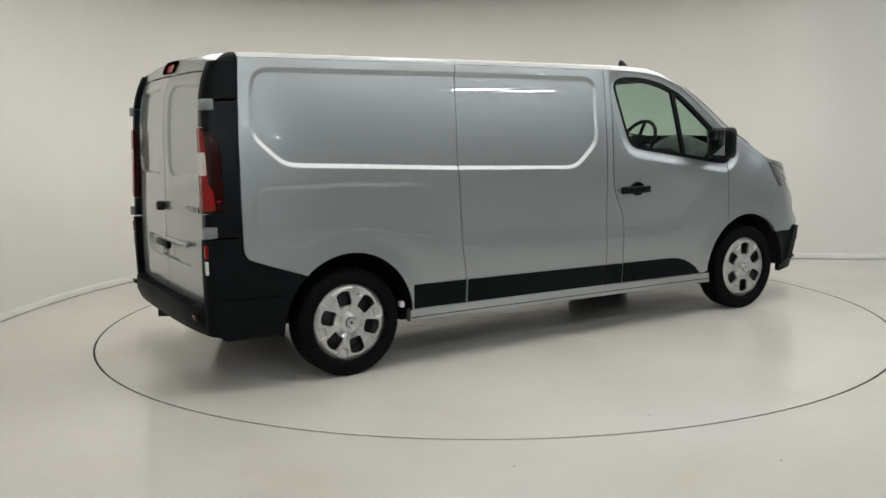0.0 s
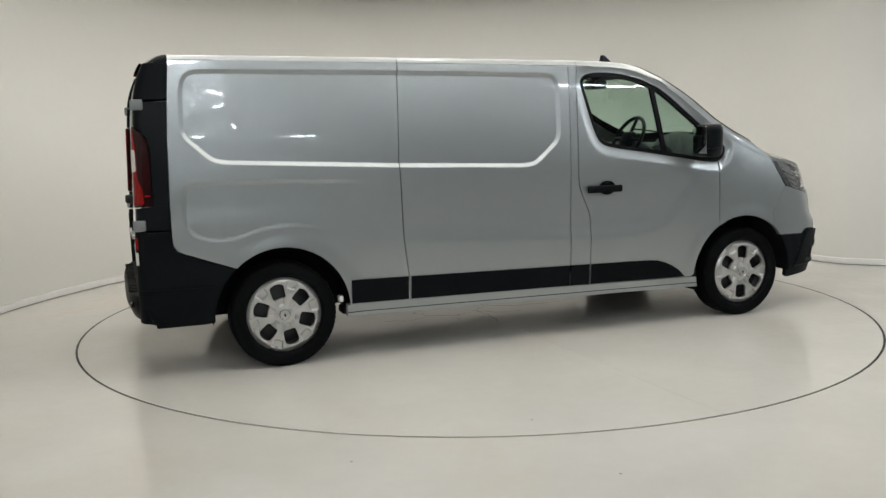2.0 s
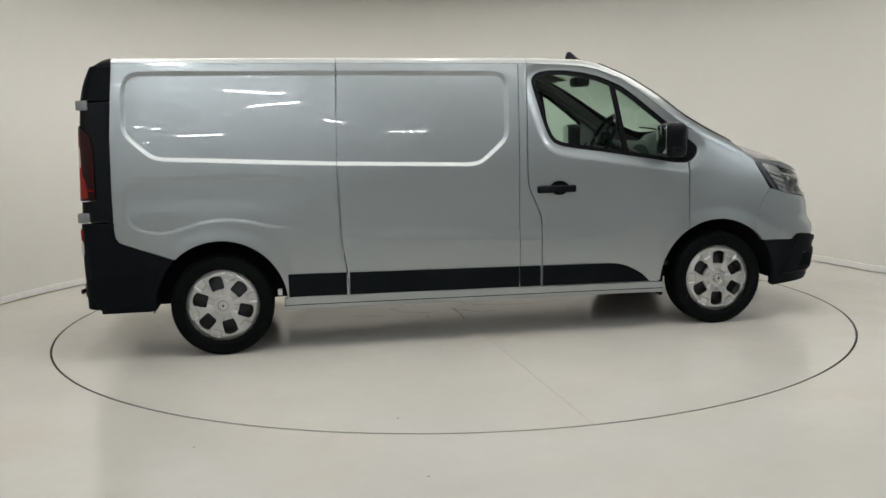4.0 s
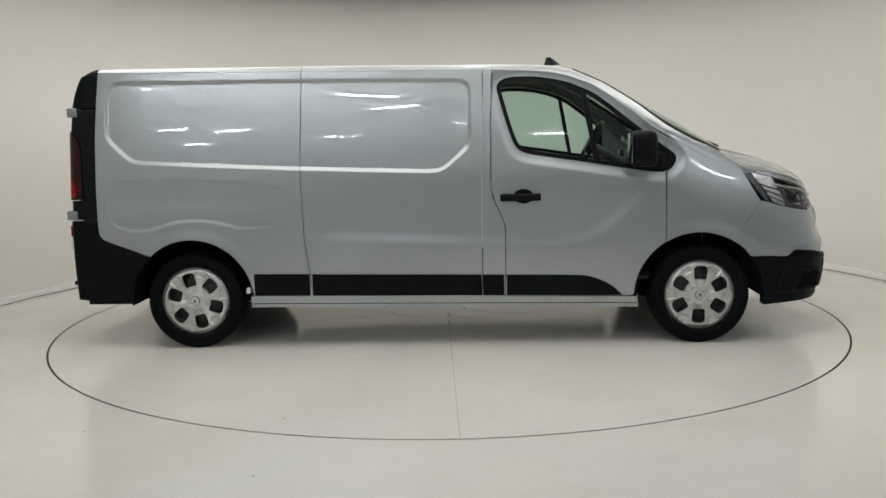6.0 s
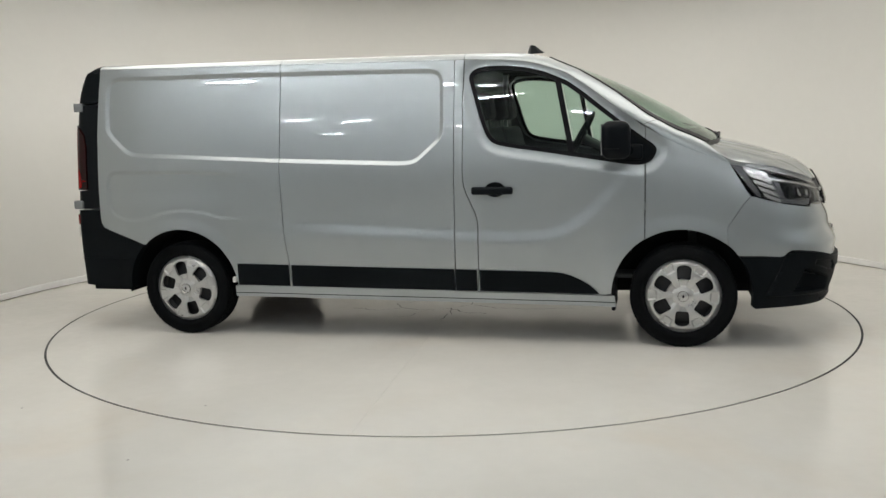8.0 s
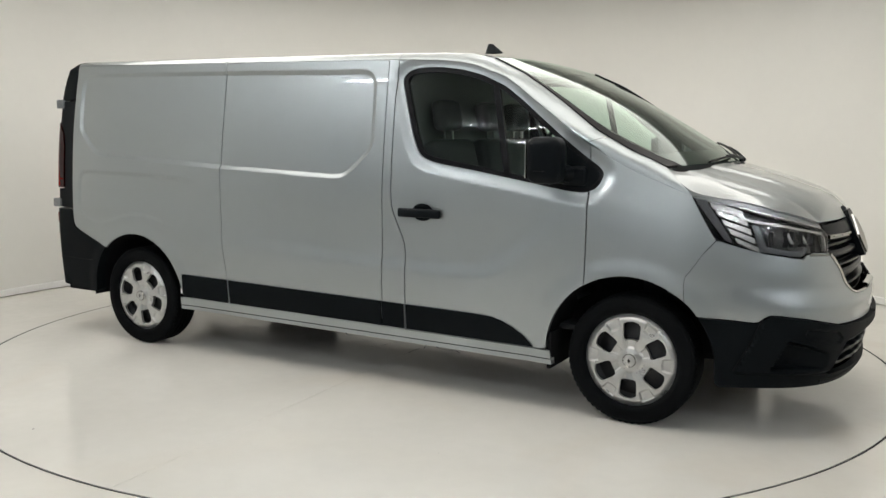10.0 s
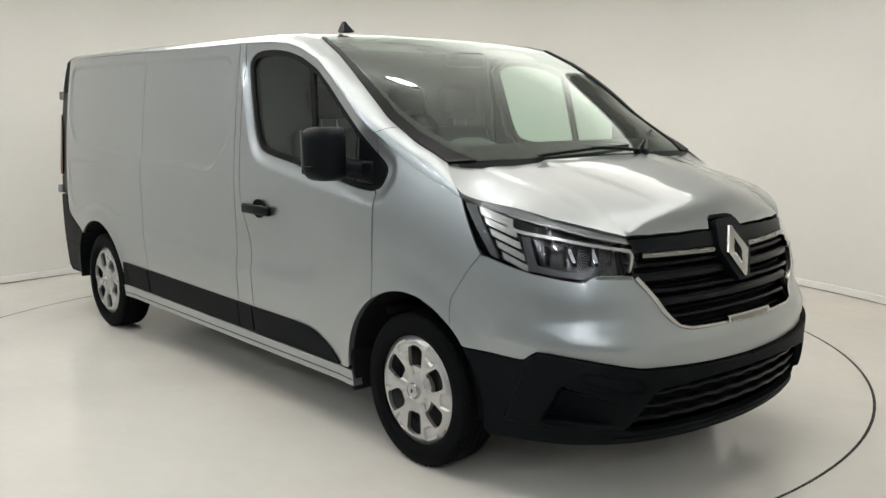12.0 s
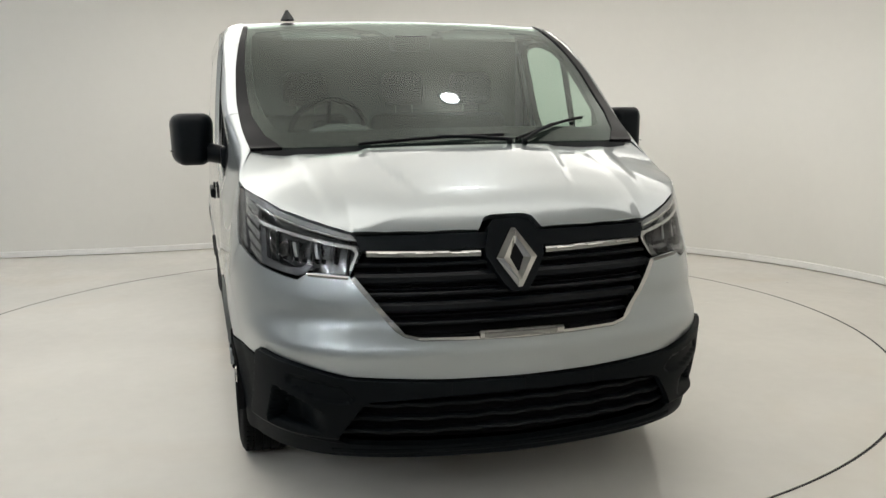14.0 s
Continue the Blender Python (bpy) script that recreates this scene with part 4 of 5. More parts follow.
panel("front_bumper_upper", across(GRILLE_U + LAMP_LOW + WING_SEAM + SKIRT), skin, PAINT, van, step=0.016, depth=0.03, gap=0.0008, label="silver upper front bumper")
LOW_GRILLE = [fy(-.640, .325), fy(-.600, .395), fy(-.552, .468), fy(-.525, .482), fy(-.30, .499), fy(0, .503)]
LOW_RIM = [fy(-.605, .312), fy(-.3, .305), fy(0, .300)]
hole = LOW_RIM[::-1] + LOW_GRILLE
hole = across(hole)
BLACK = [(s, z - .003) for s, z in SKIRT[::-1]] + [fx(*p) for p in arch(1.735, .435, 36.5, 6, 8)] + [fx(2.168, .275), fx(2.19, .255), fx(2.36, .260), fy(-.74, .263), fy(-.5, .258), fy(0, .250)]
STEP_S = fx(2.372, .6)[0]


def bumper_skin(s, z):
    """The lower bumper: its middle stands proud of its ends, with a deep pocket at each side."""
    p = skin(s, z)
    t = np.where(s > SM, 2 * SM - s, s)
    edge = STEP_S - (.60 - z) * .42
    out = 0.019 * ramp(t, edge - .002, edge + .010) * ramp(z, .330, .342)
    q = np.c_[t, z]
    scoop = ramp(t, POCKET_IN, POCKET_OUT)
    out = out - 0.085 * ramp(-signed(q, POCKET), -0.003, 0.010) * scoop - 0.012 * ramp(-signed(q, POCKET_TOP), -0.003, 0.009)
    n = np.c_[p[:, 0] - 1.9, p[:, 1] * 0.9, 0 * z]
    n /= np.linalg.norm(n, axis=1)[:, None]
    return p + n * out[:, None]


POCKET_IN, POCKET_OUT = fy(-.655, .4)[0], fy(-.80, .4)[0]
POCKET = smooth_line([fy(-.852, .352), fy(-.830, .505), fy(-.76, .476), fy(-.69, .444), fy(-.645, .420), fy(-.665, .365), fy(-.70, .350)], 0.012, True, 1)
POCKET_TOP = smooth_line([fy(-.795, .525), fy(-.785, .566), fy(-.62, .537), fy(-.575, .496), fy(-.605, .470), fy(-.68, .480)], 0.012, True, 1)
front_bumper = panel("front_bumper", across(BLACK), bumper_skin, PLASTIC, van, step=0.01, depth=0.03, lift=0.003, holes=[hole], label="black grained plastic lower front bumper")


def set_in(d):
    """The skin, set back by d."""
    def f(s, z):
        p = skin(s, z)
        e = 1e-3
        n = np.cross(skin(s + e, z) - skin(s - e, z), skin(s, z + e) - skin(s, z - e))
        n /= np.maximum(np.linalg.norm(n, axis=1), 1e-9)[:, None]
        return p - n * d
    return f


def bar(y0, y1, z0, height, depth, back, z1=None, n=40, wave=0.0):
    """A slat that follows the nose from y0 to y1."""
    bm = bmesh.new()
    f = set_in(back)
    rings = []
    for i in range(n + 1):
        y = y0 + (y1 - y0) * i / n
        z = z0 + ((z1 if z1 is not None else z0) - z0) * i / n
        z += wave * math.sin(y * 42) if wave else 0
        s, _ = fy(y, z)
        p = f(np.array([s]), np.array([z]))[0]
        q = f(np.array([s + 1e-3]), np.array([z]))[0]
        t = Vector(q - p).normalized()
        o = t.cross(Vector((0, 0, 1))).normalized()
        h, c = height / 2, min(height, depth) * 0.28
        prof = [(0, h - c), (-c, h), (-depth, h), (-depth, -h), (-c, -h), (0, -h + c)]
        rings.append([bm.verts.new(Vector(p) + o * a + Vector((0, 0, b))) for a, b in prof])
    for a, b in zip(rings, rings[1:]):
        for k in range(6):
            bm.faces.new((a[k], b[k], b[(k + 1) % 6], a[(k + 1) % 6]))
    bm.faces.new(rings[0])
    bm.faces.new(rings[-1][::-1])
    bmesh.ops.recalc_face_normals(bm, faces=bm.faces)
    return bm


grille = panel("grille", across([fy(0, .665), fy(-.40, .675), fy(-.47, .715), fy(-.60, .895), fy(-.575, 1.04), fy(0, 1.045)]), set_in(0.075), UNDER, van, step=0.04, gap=0, depth=-0.05, label="black slatted grille with chrome trim")
for z, h in ((.943, .014), (.895, .038), (.843, .014), (.794, .038), (.742, .014)):
    e = float(np.interp(z, [.688, .75, .895], [.40, .466, .577])) - .006
    part("grille_slat", bar(-e, e, z, h, .045, .014 + .004 * (z < .8)), SLAT, grille)
    part("grille_rib", bar(-e, e, z - .030, .006, .03, .045), SEAL, grille)
for y in (-.40, -.2, .2, .40):
    part("grille_post", bm_box(2.62 - .12 * abs(y), y, .835, .02, .012, .28 if abs(y) < .3 else .2, .003), SEAL, grille)
band = across([fy(0, .986), fy(-.3, .986), fy(-.536, .990), fy(-.553, 1.038), fy(-.3, 1.041), fy(0, 1.043)])
part("grille_band", to_mesh("grille_band", *sheet(band, skin, step=0.02, gap=0.001, depth=0.05, lift=0.0)), SATIN, grille, "black band under the bonnet edge")
plinth = across([fy(0, .836), fy(-.03, .840), fy(-.055, .866), fy(-.106, .954), fy(-.108, .978), fy(-.084, 1.058), fy(-.066, 1.077), fy(0, 1.079)])
part("badge_plinth", to_mesh("badge_plinth", *sheet(plinth, skin, step=0.012, gap=0.0, depth=0.06, lift=0.016)), SATIN, grille, "black badge surround")
def badge_ring(w, h, d, cut=.10):
    """Six-cornered rhomb round the badge's middle, d proud of the nose."""
    out = []
    for y, z in ((w, 0), (w * cut, h), (-w * cut, h), (-w, 0), (-w * cut, -h), (w * cut, -h)):
        c = fy(y, .956 + z)
        out.append(skin(np.array([c[0]]), np.array([c[1]]))[0] + np.array((d, 0, 0)))
    return out


bm = bmesh.new()
loops = [[bm.verts.new(p) for p in badge_ring(*q)] for q in ((.0765, .100, .014), (.0755, .099, .028), (.051, .073, .037), (.025, .046, .026), (.024, .044, .016))]
for a, b in zip(loops, loops[1:]):
    for k in range(6):
        bm.faces.new((a[k], a[(k + 1) % 6], b[(k + 1) % 6], b[k]))
bmesh.ops.recalc_face_normals(bm, faces=bm.faces)
part("badge", bm, CHROME, grille, "chrome rhomb badge", smooth=False)
bm = bmesh.new()
bm.faces.new([bm.verts.new(p) for p in badge_ring(.036, .060, .0195)])
bmesh.ops.recalc_face_normals(bm, faces=bm.faces)
part("badge_core", bm, SEAL, grille)
for sgn in (-1, 1):
    part("chrome_strip", bar(.122 * sgn, .518 * sgn, .967, .025, .02, -.004, .975), DIMCHROME, grille, "chrome strip")
    for k in range(3):
        a0 = .165 + .125 * k
        part("strip_step", bar(a0 * sgn, (a0 + .062) * sgn, .9715 + .0025 * k, .007, .006, -.0075, .9725 + .0025 * k, n=8), CHROME, grille)
    for k in range(4):
        part("strip_notch", bar((.19 + .09 * k) * sgn, (.235 + .09 * k) * sgn, .979, .004, .004, -.0055, n=4), CABIN, grille)
u_in = [(s + (.016 if z > .70 else .0), z + .009) for s, z in GRILLE_U]
ring_u = across([(s, z) for s, z in GRILLE_U[::-1]])
ring_i = across([(s, z) for s, z in u_in[::-1]])
part("chrome_surround", to_mesh("chrome_surround", *sheet(ring_u + ring_i[::-1], skin, step=0.012, gap=0, depth=0.05, lift=0.006)), CHROME, grille, "chrome strip under the grille")
part("chrome_plate", bar(-.155, .155, .691, .032, .03, -.014), CHROME, grille, "chrome plate")
part("plate_field", bar(-.138, .128, .691, .017, .01, -.0165), DIMCHROME, grille)
for sgn in (-1, 1):
    part("chrome_fin", bar(.715 * sgn, .585 * sgn, .905, .014, .02, -.003, .897, n=12), DIMCHROME, grille)

lower_grille = panel("lower_grille", across([fy(0, .28), fy(-.68, .30), fy(-.68, .38), fy(-.55, .505), fy(0, .525)]), set_in(0.07), UNDER, van, step=0.05, gap=0, depth=-0.06, label="black lower grille with wavy slats")
for z in (.457, .405, .353):
    e = float(np.interp(z, [.325, .395, .468], [.64, .60, .552])) + .004
    part("wavy_slat", bar(-e, e, z, .016, .04, .014, n=90, wave=.003), SLAT, lower_grille)
for sgn in (-1, 1):
    part("pocket_shelf", bar(.835 * sgn, .70 * sgn, .480, .008, .05, .022, .443, n=16), SLAT, front_bumper)
    part("lip_seam", bar(.872 * sgn, .63 * sgn, .340, .005, .01, -.0045, .316, n=24), SEAL, front_bumper)
part("lip", bar(-.66, .66, .288, .022, .03, -.008), PLASTIC, front_bumper)
for y in (-.26, 0, .26):
    part("bumper_joint", bar(y - .002, y + .002, .525, .045, .004, -.023, n=2), SEAL, front_bumper)

seam_s = lambda z, d: (STEP_S - (.60 - z) * .42 + d, z)
panel("step_seam", [seam_s(.342, -.007), seam_s(.47, -.007), seam_s(.596, -.006), seam_s(.596, .001), seam_s(.47, .001), seam_s(.342, .001)], skin, SEAL, van, True, step=0.02, gap=0, depth=0.004, lift=0.0065)

# headlights
LAMP = LAMP_TOP + LAMP_IN + LAMP_LOW + [fx(2.13, 1.0), fx(2.075, 1.09)]
for flip in (False, True):
    V, F, N = sheet(LAMP, set_in(0.055), step=0.02, gap=0.002, depth=-0.05)
    base_ob = part("headlight", to_mesh("headlight", V, F, N, flip), GLOSS, van, "clear headlight with chrome bars in a dark housing")
    V, F, N = sheet(LAMP, skin, step=0.02, gap=0.002, depth=0.012, lift=0.001)
    o = part("lens", to_mesh("lens", V, F, N, flip), LENS, base_ob)
    o.visible_shadow = False

    def lamp_piece(name, outline, material, deep, depth=0.015, step=0.015):
        part(name, to_mesh(name, *sheet(outline, set_in(deep), step=step, gap=0, depth=depth), flip), material, base_ob)

    # slanted chrome bars of the outer lamp
    for k in range(5):
        zt = 1.164 - .043 * k
        xl, xr = 2.104 + .032 * k, 2.256 + .021 * k
        th = .027 if k else .034
        lamp_piece("chrome_bar", [fx(xl, zt), fx(xr, zt - .046), fx(xr + .008, zt - .046 - th), fx(xl + .013, zt - th)], LAMPBAR, .014)
    lamp_piece("lamp_edge", [fx(2.034, 1.172), fx(2.19, .974), fx(2.222, .964), fx(2.20, 1.005), fx(2.10, 1.150), fx(2.092, 1.166)], GREYLENS, .012)
    # bright edge frame of the main lamp and its dark brow
    lamp_piece("lamp_frame", [fx(2.30, 1.055), fx(2.33, 1.05), fx(2.372, .950), fy(-.79, .930), fy(-.742, .930), fy(-.725, .942), fy(-.702, .942), fy(-.732, .910), fy(-.755, .902), fy(-.79, .907), fx(2.345, .926)], GREYLENS, .012)
    lamp_piece("lamp_brow", [(s, z - .0025) for s, z in LAMP_TOP[1:]] + [fy(-.547, 1.025), fy(-.70, 1.062), fy(-.785, 1.092), fx(2.27, 1.130), fx(2.12, 1.158)], BROW, .006)
    lamp_piece("brow_edge", [fx(2.24, 1.138), fx(2.31, 1.118), fy(-.785, 1.094), fy(-.70, 1.064), fy(-.565, 1.029), fy(-.563, 1.023), fy(-.70, 1.057), fy(-.785, 1.087), fx(2.31, 1.111), fx(2.24, 1.130)], LAMPBAR, .004)
    lamp_piece("brow_line", [fx(2.24, 1.092), fx(2.31, 1.074), fy(-.785, 1.056), fy(-.70, 1.034), fy(-.555, 1.006), fy(-.545, .982), fy(-.575, .925), fy(-.583, .927), fy(-.555, .982), fy(-.565, .996), fy(-.70, 1.022), fy(-.785, 1.044), fx(2.31, 1.062), fx(2.245, 1.080)], LAMPBAR, .010)
    for y in (-.762, -.690):
        lamp_piece("lamp_post", [fy(y - .009, 1.018), fy(y + .004, 1.016), fy(y + .007, .966), fy(y - .003, .966)], BROW, .022, .008)
    for y in (-.803, -.728, -.656):
        c = fy(y, 0.990)
        p = set_in(0.035)(np.array([c[0]]), np.array([c[1]]))[0]
        q = skin(np.array([c[0]]), np.array([c[1]]))[0]
        n = Vector(q - p).normalized()
        m = Matrix.Translation(Vector(p)) @ n.to_track_quat("-Y", "Z").to_matrix().to_4x4()
        for nm, prof, ma in (("lamp_lens", [(.0001, -.016), (.010, -.014), (.018, -.008), (.021, .0)], LENS), ("reflector", [(.021, .0), (.025, -.012), (.028, -.010), (.024, .012), (.0001, .014)], GLOSS)):
            bm = revolve(prof, 24)
            bm.transform(Matrix.Diagonal((1, -1 if flip else 1, 1, 1)) @ m)
            bmesh.ops.recalc_face_normals(bm, faces=bm.faces)
            part(nm, bm, ma, base_ob)
        for k in (-1, 1):
            c2 = fy(y + .024 * k, .988)
            p2 = set_in(0.03)(np.array([c2[0]]), np.array([c2[1]]))[0] * (1, -1 if flip else 1, 1)
            part("lamp_fin", bm_box(*p2, .02, .005, .075, .002), SEAL, base_ob)

# bonnet
lt = skin(np.array([p[0] for p in LAMP_TOP]), np.array([p[1] for p in LAMP_TOP]))
edge_r = [(float(x), float(y)) for x, y, _ in lt]
front_e = [(float(x), float(y)) for x, y, _ in skin(np.array([fy(y, 1.044)[0] for y in (-.45, -.3, -.12)]), np.full(3, 1.044))]
nose_x = float(skin(np.array([SM]), np.array([1.044]))[0][0])
right = [(1.876, -.853), (1.905, -.868), (1.94, -.888), (1.98, -.905)] + edge_r + front_e + [(nose_x - .008, -.112), (nose_x - .030, -.09), (nose_x - .036, -.066)]
cowl_edge = [(2.02 - .145 * u * u + .004, .853 * u) for u in np.linspace(1, -1, 21)][1:-1]
FRONT_Y = np.linspace(0, .562, 12)
FRONT_BACK = np.array([nose_x - float(skin(np.array([fy(-y, 1.044)[0]]), np.array([1.044]))[0][0]) for y in FRONT_Y])
HOODZ = HOODZ + (1.047 - np.interp(nose_x, HOODX, HOODZ)) * ramp(HOODX, 2.2, nose_x)
rim = smooth_line([(1.80, -.80, 1.345), (1.876, -.853, 1.318), (1.94, -.888, 1.258), (1.985, -.906, 1.215)] + [tuple(p + np.array((0, 0, .004))) for p in lt], 0.01, False, 6)
rim = rim[np.argsort(rim[:, 0])]
drop = hood_crown(rim[:, 0], np.abs(rim[:, 1])) - 0.013 * ramp(rim[:, 0], 2.60, 2.35) - rim[:, 2]
for _ in range(60):
    drop[1:-1] = 0.25 * drop[:-2] + 0.5 * drop[1:-1] + 0.25 * drop[2:]
HOOD_RIM = np.c_[rim[:, 0], np.abs(rim[:, 1]), drop]
bonnet_o = right + [(x, -y) for x, y in right[::-1]] + cowl_edge
panel("bonnet", bonnet_o, hood, PAINT, van, step=0.016, gap=0.0015, depth=0.03, label="silver bonnet with two soft ridges")

# windscreen with its black border, wipers and side trims
HOLE = [(-.86, .14), (-.81, .115), (-.74, .105), (0, .10), (.74, .105), (.81, .115), (.86, .14), (.895, .25), (.92, .42), (.935, .70), (.94, .90), (.91, .95), (.38, .955), (.32, .925), (.22, .915), (.16, .835), (-.12, .83), (-.18, .91), (-.28, .92), (-.34, .955), (-.91, .95), (-.94, .90), (-.935, .70), (-.92, .42), (-.895, .25)]
scr = panel("windscreen", [(-1, 0), (1, 0), (1, 1), (-1, 1)], windscreen, SCREEN, van, step=0.06, gap=0.002, depth=0.006, label="clear green-tinted windscreen")
scr.visible_shadow = False
part("windscreen_border", to_mesh("windscreen_border", *sheet([(-1, 0), (1, 0), (1, 1), (-1, 1)], windscreen, step=0.05, gap=0.003, depth=0.002, holes=[HOLE], lift=-0.009)), SEAL, scr, "black printed border")
for sgn in (-1, 1):
    strip = [(1.0 * sgn, 0), (1.0 * sgn, 1), (.972 * sgn, 1), (.962 * sgn, .6), (.948 * sgn, .25), (.915 * sgn, .09), (.855 * sgn, 0)]
    part("screen_trim", to_mesh("screen_trim", *sheet(strip, windscreen, step=0.04, gap=0, depth=0.012, lift=0.006)), SEAL, scr, "black plastic trim beside the windscreen")
cw = np.linspace(-.95, .95, 30)
foot = windscreen(cw, np.zeros(30))
bm = bmesh.new()
rows = [[bm.verts.new(p + np.array(o)) for p in foot] for o in ((-.03, 0, .012), (.006, 0, -.012), (.03, 0, -.06))]
for a, b in zip(rows, rows[1:]):
    for i in range(29):
        bm.faces.new((a[i], a[i + 1], b[i + 1], b[i]))
part("cowl", bm, SATIN, van, "black cowl below the windscreen")


def on_screen(u, v, up=.02):
    return tuple(windscreen(np.array([u]), np.array([v]))[0] + np.array((.46, 0, .888)) * up)


for blade, arm in ((((-.50, .002), (.24, .036)), ((.25, -.005), (-.10, .02))), (((.30, .010), (.76, .150)), ((.33, -.01), (.52, .08)))):
    w = thing("wiper", "", "")
    w.parent = van
    (u0, v0), (u1, v1) = blade
    part("blade", tube([on_screen(u0 + (u1 - u0) * k / 14, v0 + (v1 - v0) * k / 14, .009 + .006 * math.sin(math.pi * k / 14)) for k in range(15)], .007, 8), SEAL, w)
    mu, mv = u0 + (u1 - u0) * .52, v0 + (v1 - v0) * .52
    part("arm", tube([on_screen(*arm[0], .02), on_screen((arm[0][0] + mu) / 2, (arm[0][1] + mv) / 2, .026), on_screen(mu, mv, .02)], .008, 8), SATIN, w)
    part("pivot", revolve([(.0001, -.008), (.013, -.006), (.015, .01)], 16), SATIN, w).location = on_screen(*arm[0], .012)

# mirrors
for sgn in (1, -1):
    bm = bm_box(0, 0, 0, .175, .195, .235, .05, 5)
    for v in bm.verts:
        v.co.y *= 1 - .08 * (v.co.z < 0) * abs(v.co.z) / .11
        v.co.y *= 1 - .35 * max(0, v.co.x) / .0875
        v.co.x += .022 * (v.co.y / .1) ** 2 * (-1 if v.co.x > 0 else 0)
    bm.transform(Matrix.Translation((1.335, -1.084 * sgn, 1.343)))
    mir = part("door_mirror", bm, SATIN, van, "black door mirror with a thick arm")
    part("mirror_glass", bm_box(1.248, -1.084 * sgn, 1.348, .006, .155, .19, .002), MIRRORGLASS, mir)
    part("mirror_arm", tube([(1.345, -1.03 * sgn, 1.285), (1.37, -.985 * sgn, 1.278), (1.41, -.93 * sgn, 1.268)], .040, 12, flat=1.1), SATIN, mir)
    part("mirror_seam", bm_box(1.300, -1.084 * sgn, 1.290, .105, .196, .003, .001, 1), SEAL, mir)
    part("mirror_base", bm_box(1.43, -.943 * sgn, 1.262, .13, .04, .10, .018, 3), SATIN, mir)

# roof aerial
bm = bmesh.new()
base_r = [(-.055, 0), (-.03, -.036), (.03, -.034), (.062, 0), (.03, .034), (-.03, .036)]
lo_v = [bm.verts.new((x, y, 0)) for x, y in base_r]
hi_v = [bm.verts.new((x * .26 - .022, y * .16, .054)) for x, y in base_r]
for i in range(6):
    bm.faces.new((lo_v[i], lo_v[(i + 1) % 6], hi_v[(i + 1) % 6], hi_v[i]))
bm.faces.new(hi_v)
part("aerial", bm, SATIN, van, "small black roof aerial fin").location = (.775, -.571, 1.928)

# ---- wheels ----
def hub_face(u, v):
    r = np.hypot(u, v)
    a = np.degrees(np.arctan2(v, u))
    k = np.abs((a + 30 - 90) % 60 - 30)
    y = -0.012 * np.exp(-(r / .05) ** 4) - 0.010 * ramp(r, .05, .14) + 0.020 * ramp(r, .205, .241)
    mid_spoke = np.clip(1 - np.abs(30 - k) / 11.0, 0, 1)
    y = y + 0.011 * ramp(r - .0006 * np.abs(30 - k), .160, .172) * ramp(mid_spoke, 0.0, .28) * (1 - ramp(r, .212, .224)) - 0.003 * ramp(mid_spoke, 0, .6) * (1 - ramp(r, .14, .16)) * ramp(r, .06, .08)
    y = y + 0.008 * ramp(17 - k, 0, 5) * ramp(r, .056, .072) * (1 - ramp(r, .12, .13))
    return np.c_[u, y, v]


def vent(a):
    pts = []
    for r, d in ((.108, 20), (.128, 19.5), (.160, 16.5), (.190, 14), (.199, 7), (.201, 0), (.199, -7), (.190, -14), (.160, -16.5), (.128, -19.5), (.108, -20), (.104, -10), (.103, 0), (.104, 10)):
        t = radians(a + d)
        pts.append((r * math.cos(t), r * math.sin(t)))
    return smooth_line(pts, .006, True, 1)


